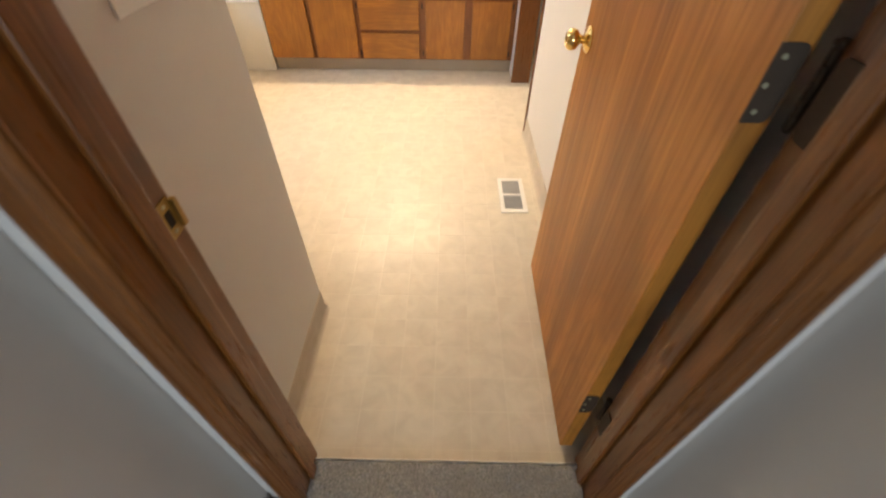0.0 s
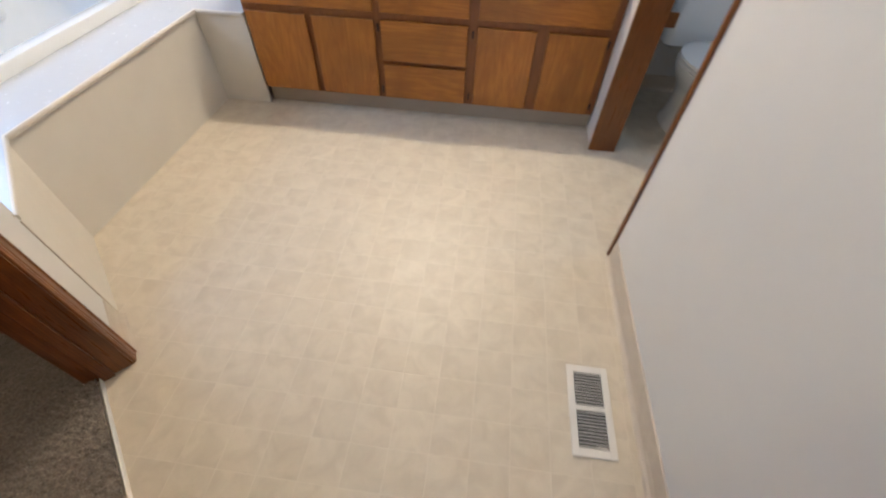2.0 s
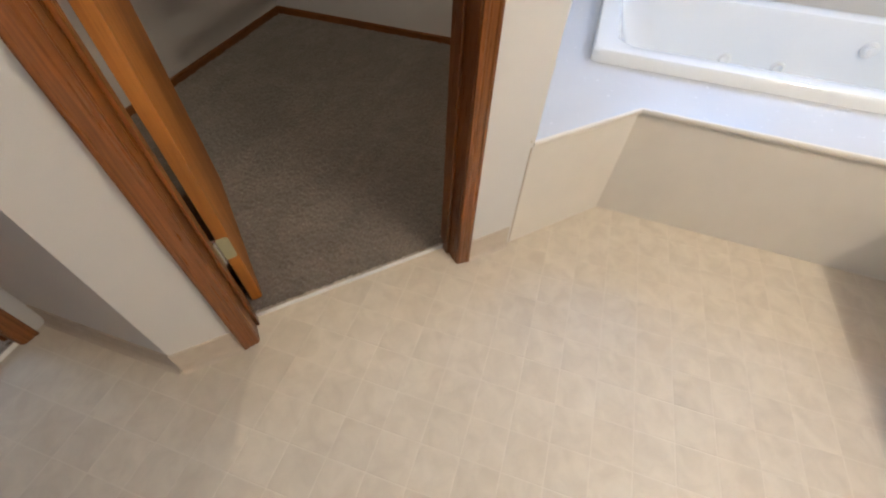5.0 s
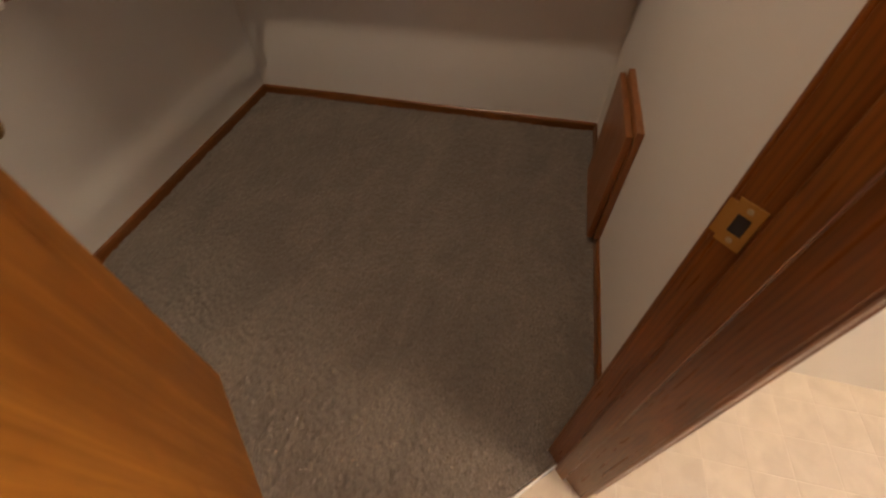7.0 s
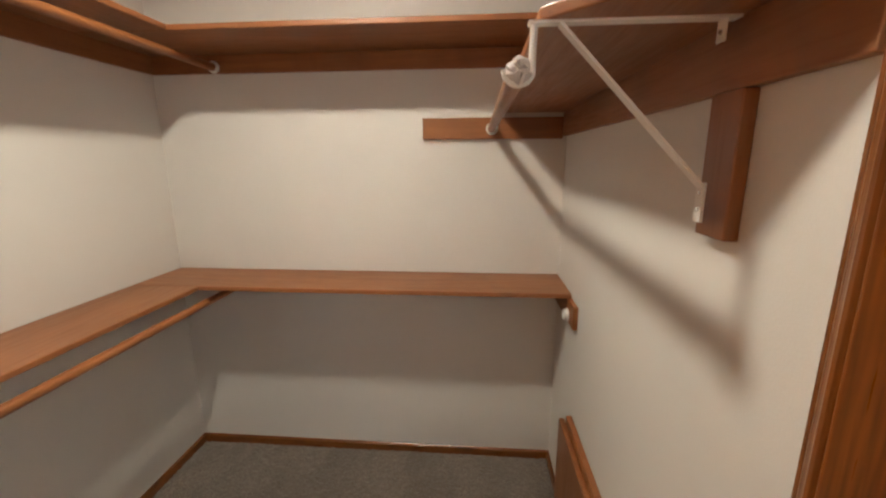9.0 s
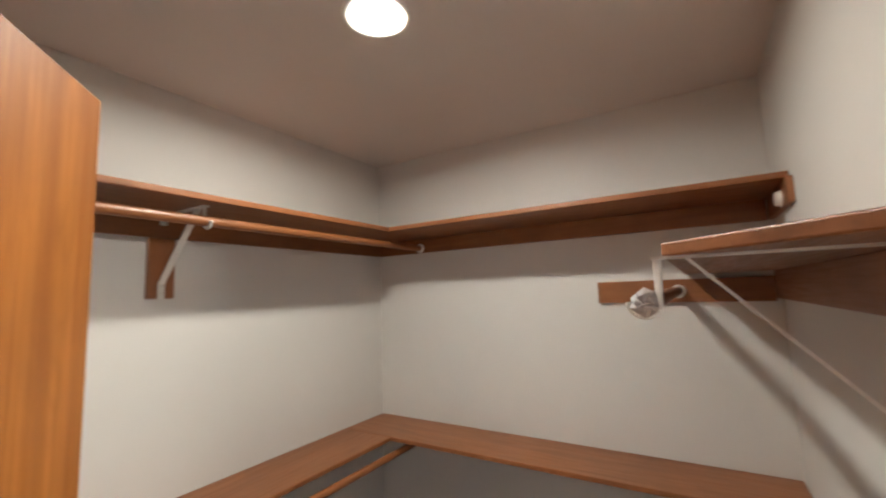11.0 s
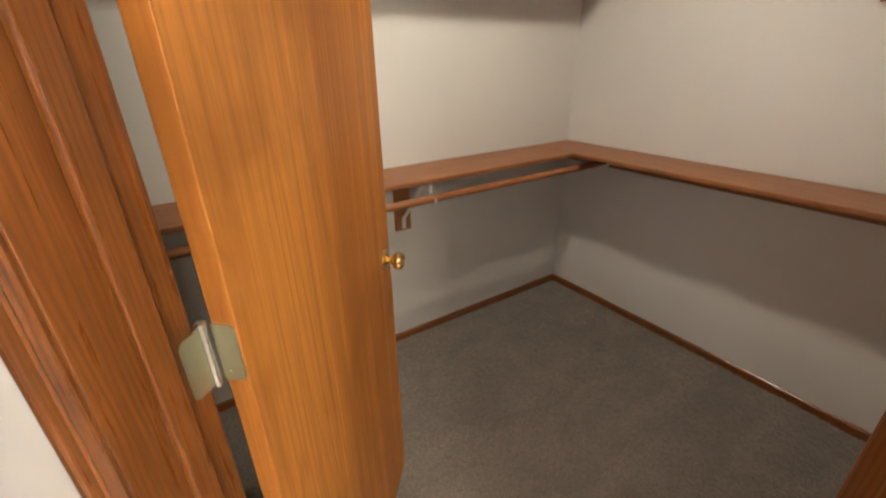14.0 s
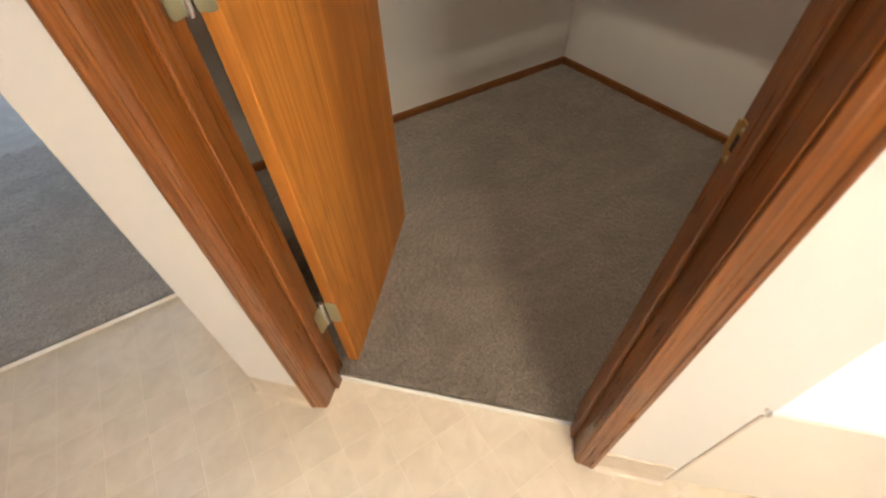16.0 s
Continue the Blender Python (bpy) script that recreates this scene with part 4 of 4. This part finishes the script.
tagged(obj("plastic_wrap", rings(bm, lp), M_FILM), "crumpled clear plastic wrapped on the rod end", "plastic wrap")

# access panel low on the wall
ap = thing("access_panel", "small orange-brown plywood access panel low on the wall", "access panel")
part("backing_frame", box(B(), -1.862, -1.455, 2.150, 2.172, 0.068, 0.535, 0.003), M_SHELF_Z, ap)
part("cover_board", box(B(), -1.885, -1.474, 2.128, 2.1497, 0.05, 0.508, 0.004), M_SHELF_Z, ap)

# closet ceiling lamp
cl = thing("ceiling_light", "round flush ceiling light, lit, in the closet", "ceiling light")
LAMP = pose(-1.206, 1.222, CEIL)
part("trim_ring", turned(B(), [(0.0615, 0.010), (0.0615, 0.003), (0.068, 0.001), (0.082, -0.004), (0.090, -0.006), (0.095, -0.004), (0.096, -0.0005), (0.086, 0.0005), (0.086, 0.12), (0.085, 0.12), (0.085, 0.010), (0.0615, 0.010)], LAMP, 40, (False, False)), M_WHITE, cl, "white bevelled trim ring", True)
lens = turned(B(), [(0.001, 0.002), (0.04, 0.0022), (0.056, 0.0028), (0.060, 0.005), (0.061, 0.009), (0.001, 0.010)], LAMP, 40)
part("lens", lens, M_LENS, cl, "glowing frosted round lens", True)

# ---- vinyl squares of the floor ----
Q, GAP, LIFT = 0.117, 0.0019, 0.0006


def tile_mesh():
    bm = B()
    h, k = (Q - GAP) / 2, 0.0022
    rings(bm, [[(-a, -a, z), (a, -a, z), (a, a, z), (-a, a, z)] for a, z in ((h, -0.0005), (h, LIFT * 0.3), (h - k, LIFT))], (False, True))
    me = bpy.data.meshes.new("tile")
    bm.to_mesh(me)
    bm.free()
    me.materials.append(M_VINYL)
    return me


TILE = tile_mesh()


def trimmed(poly, a, b, c):
    """The part of a plan outline where a * x + b * y is c or more."""
    out = []
    for p, q in zip(poly, poly[1:] + poly[:1]):
        u, v = a * p[0] + b * p[1] - c, a * q[0] + b * q[1] - c
        if u >= 0:
            out.append(p)
        if u * v < 0:
            k = u / (u - v)
            out.append((p[0] + (q[0] - p[0]) * k, p[1] + (q[1] - p[1]) * k))
    return out


rest = B()
count = 0
h = Q / 2 - GAP / 2
for j in range(-1, int((YN - 0.93) / Q) + 1):
    for i in range(-11, 17):
        x, y = 0.063 + i * Q + Q / 2, 0.935 + j * Q + Q / 2
        if (x > 1.1 and y < 2.05) or (y > 3.9 and x < 0.98):
            continue
        square = [(x - h, y - h), (x + h, y - h), (x + h, y + h), (x - h, y + h)]
        poly = square
        for edge in ((1 / R2, 1 / R2, 1.0055 if x < 0.06 else 0.0), (0, 1, 0.908), (-1, 0, -2.045), (0, -1, 0.004 - YN)):
            poly = trimmed(poly, *edge)
        if len(poly) < 3:
            continue
        if poly == square and count < 300 and 1.3 < y < 3.4 and x < 1.04:
            t = new("tile", TILE)
            t.location, t.parent = (x, y, 0), FLOOR
            count += 1
        else:
            rest.faces.new([rest.verts.new((px, py, LIFT)) for px, py in poly])
tagged(part("far_tiles", rest, M_VINYL, FLOOR), "", "", "", "stuff")
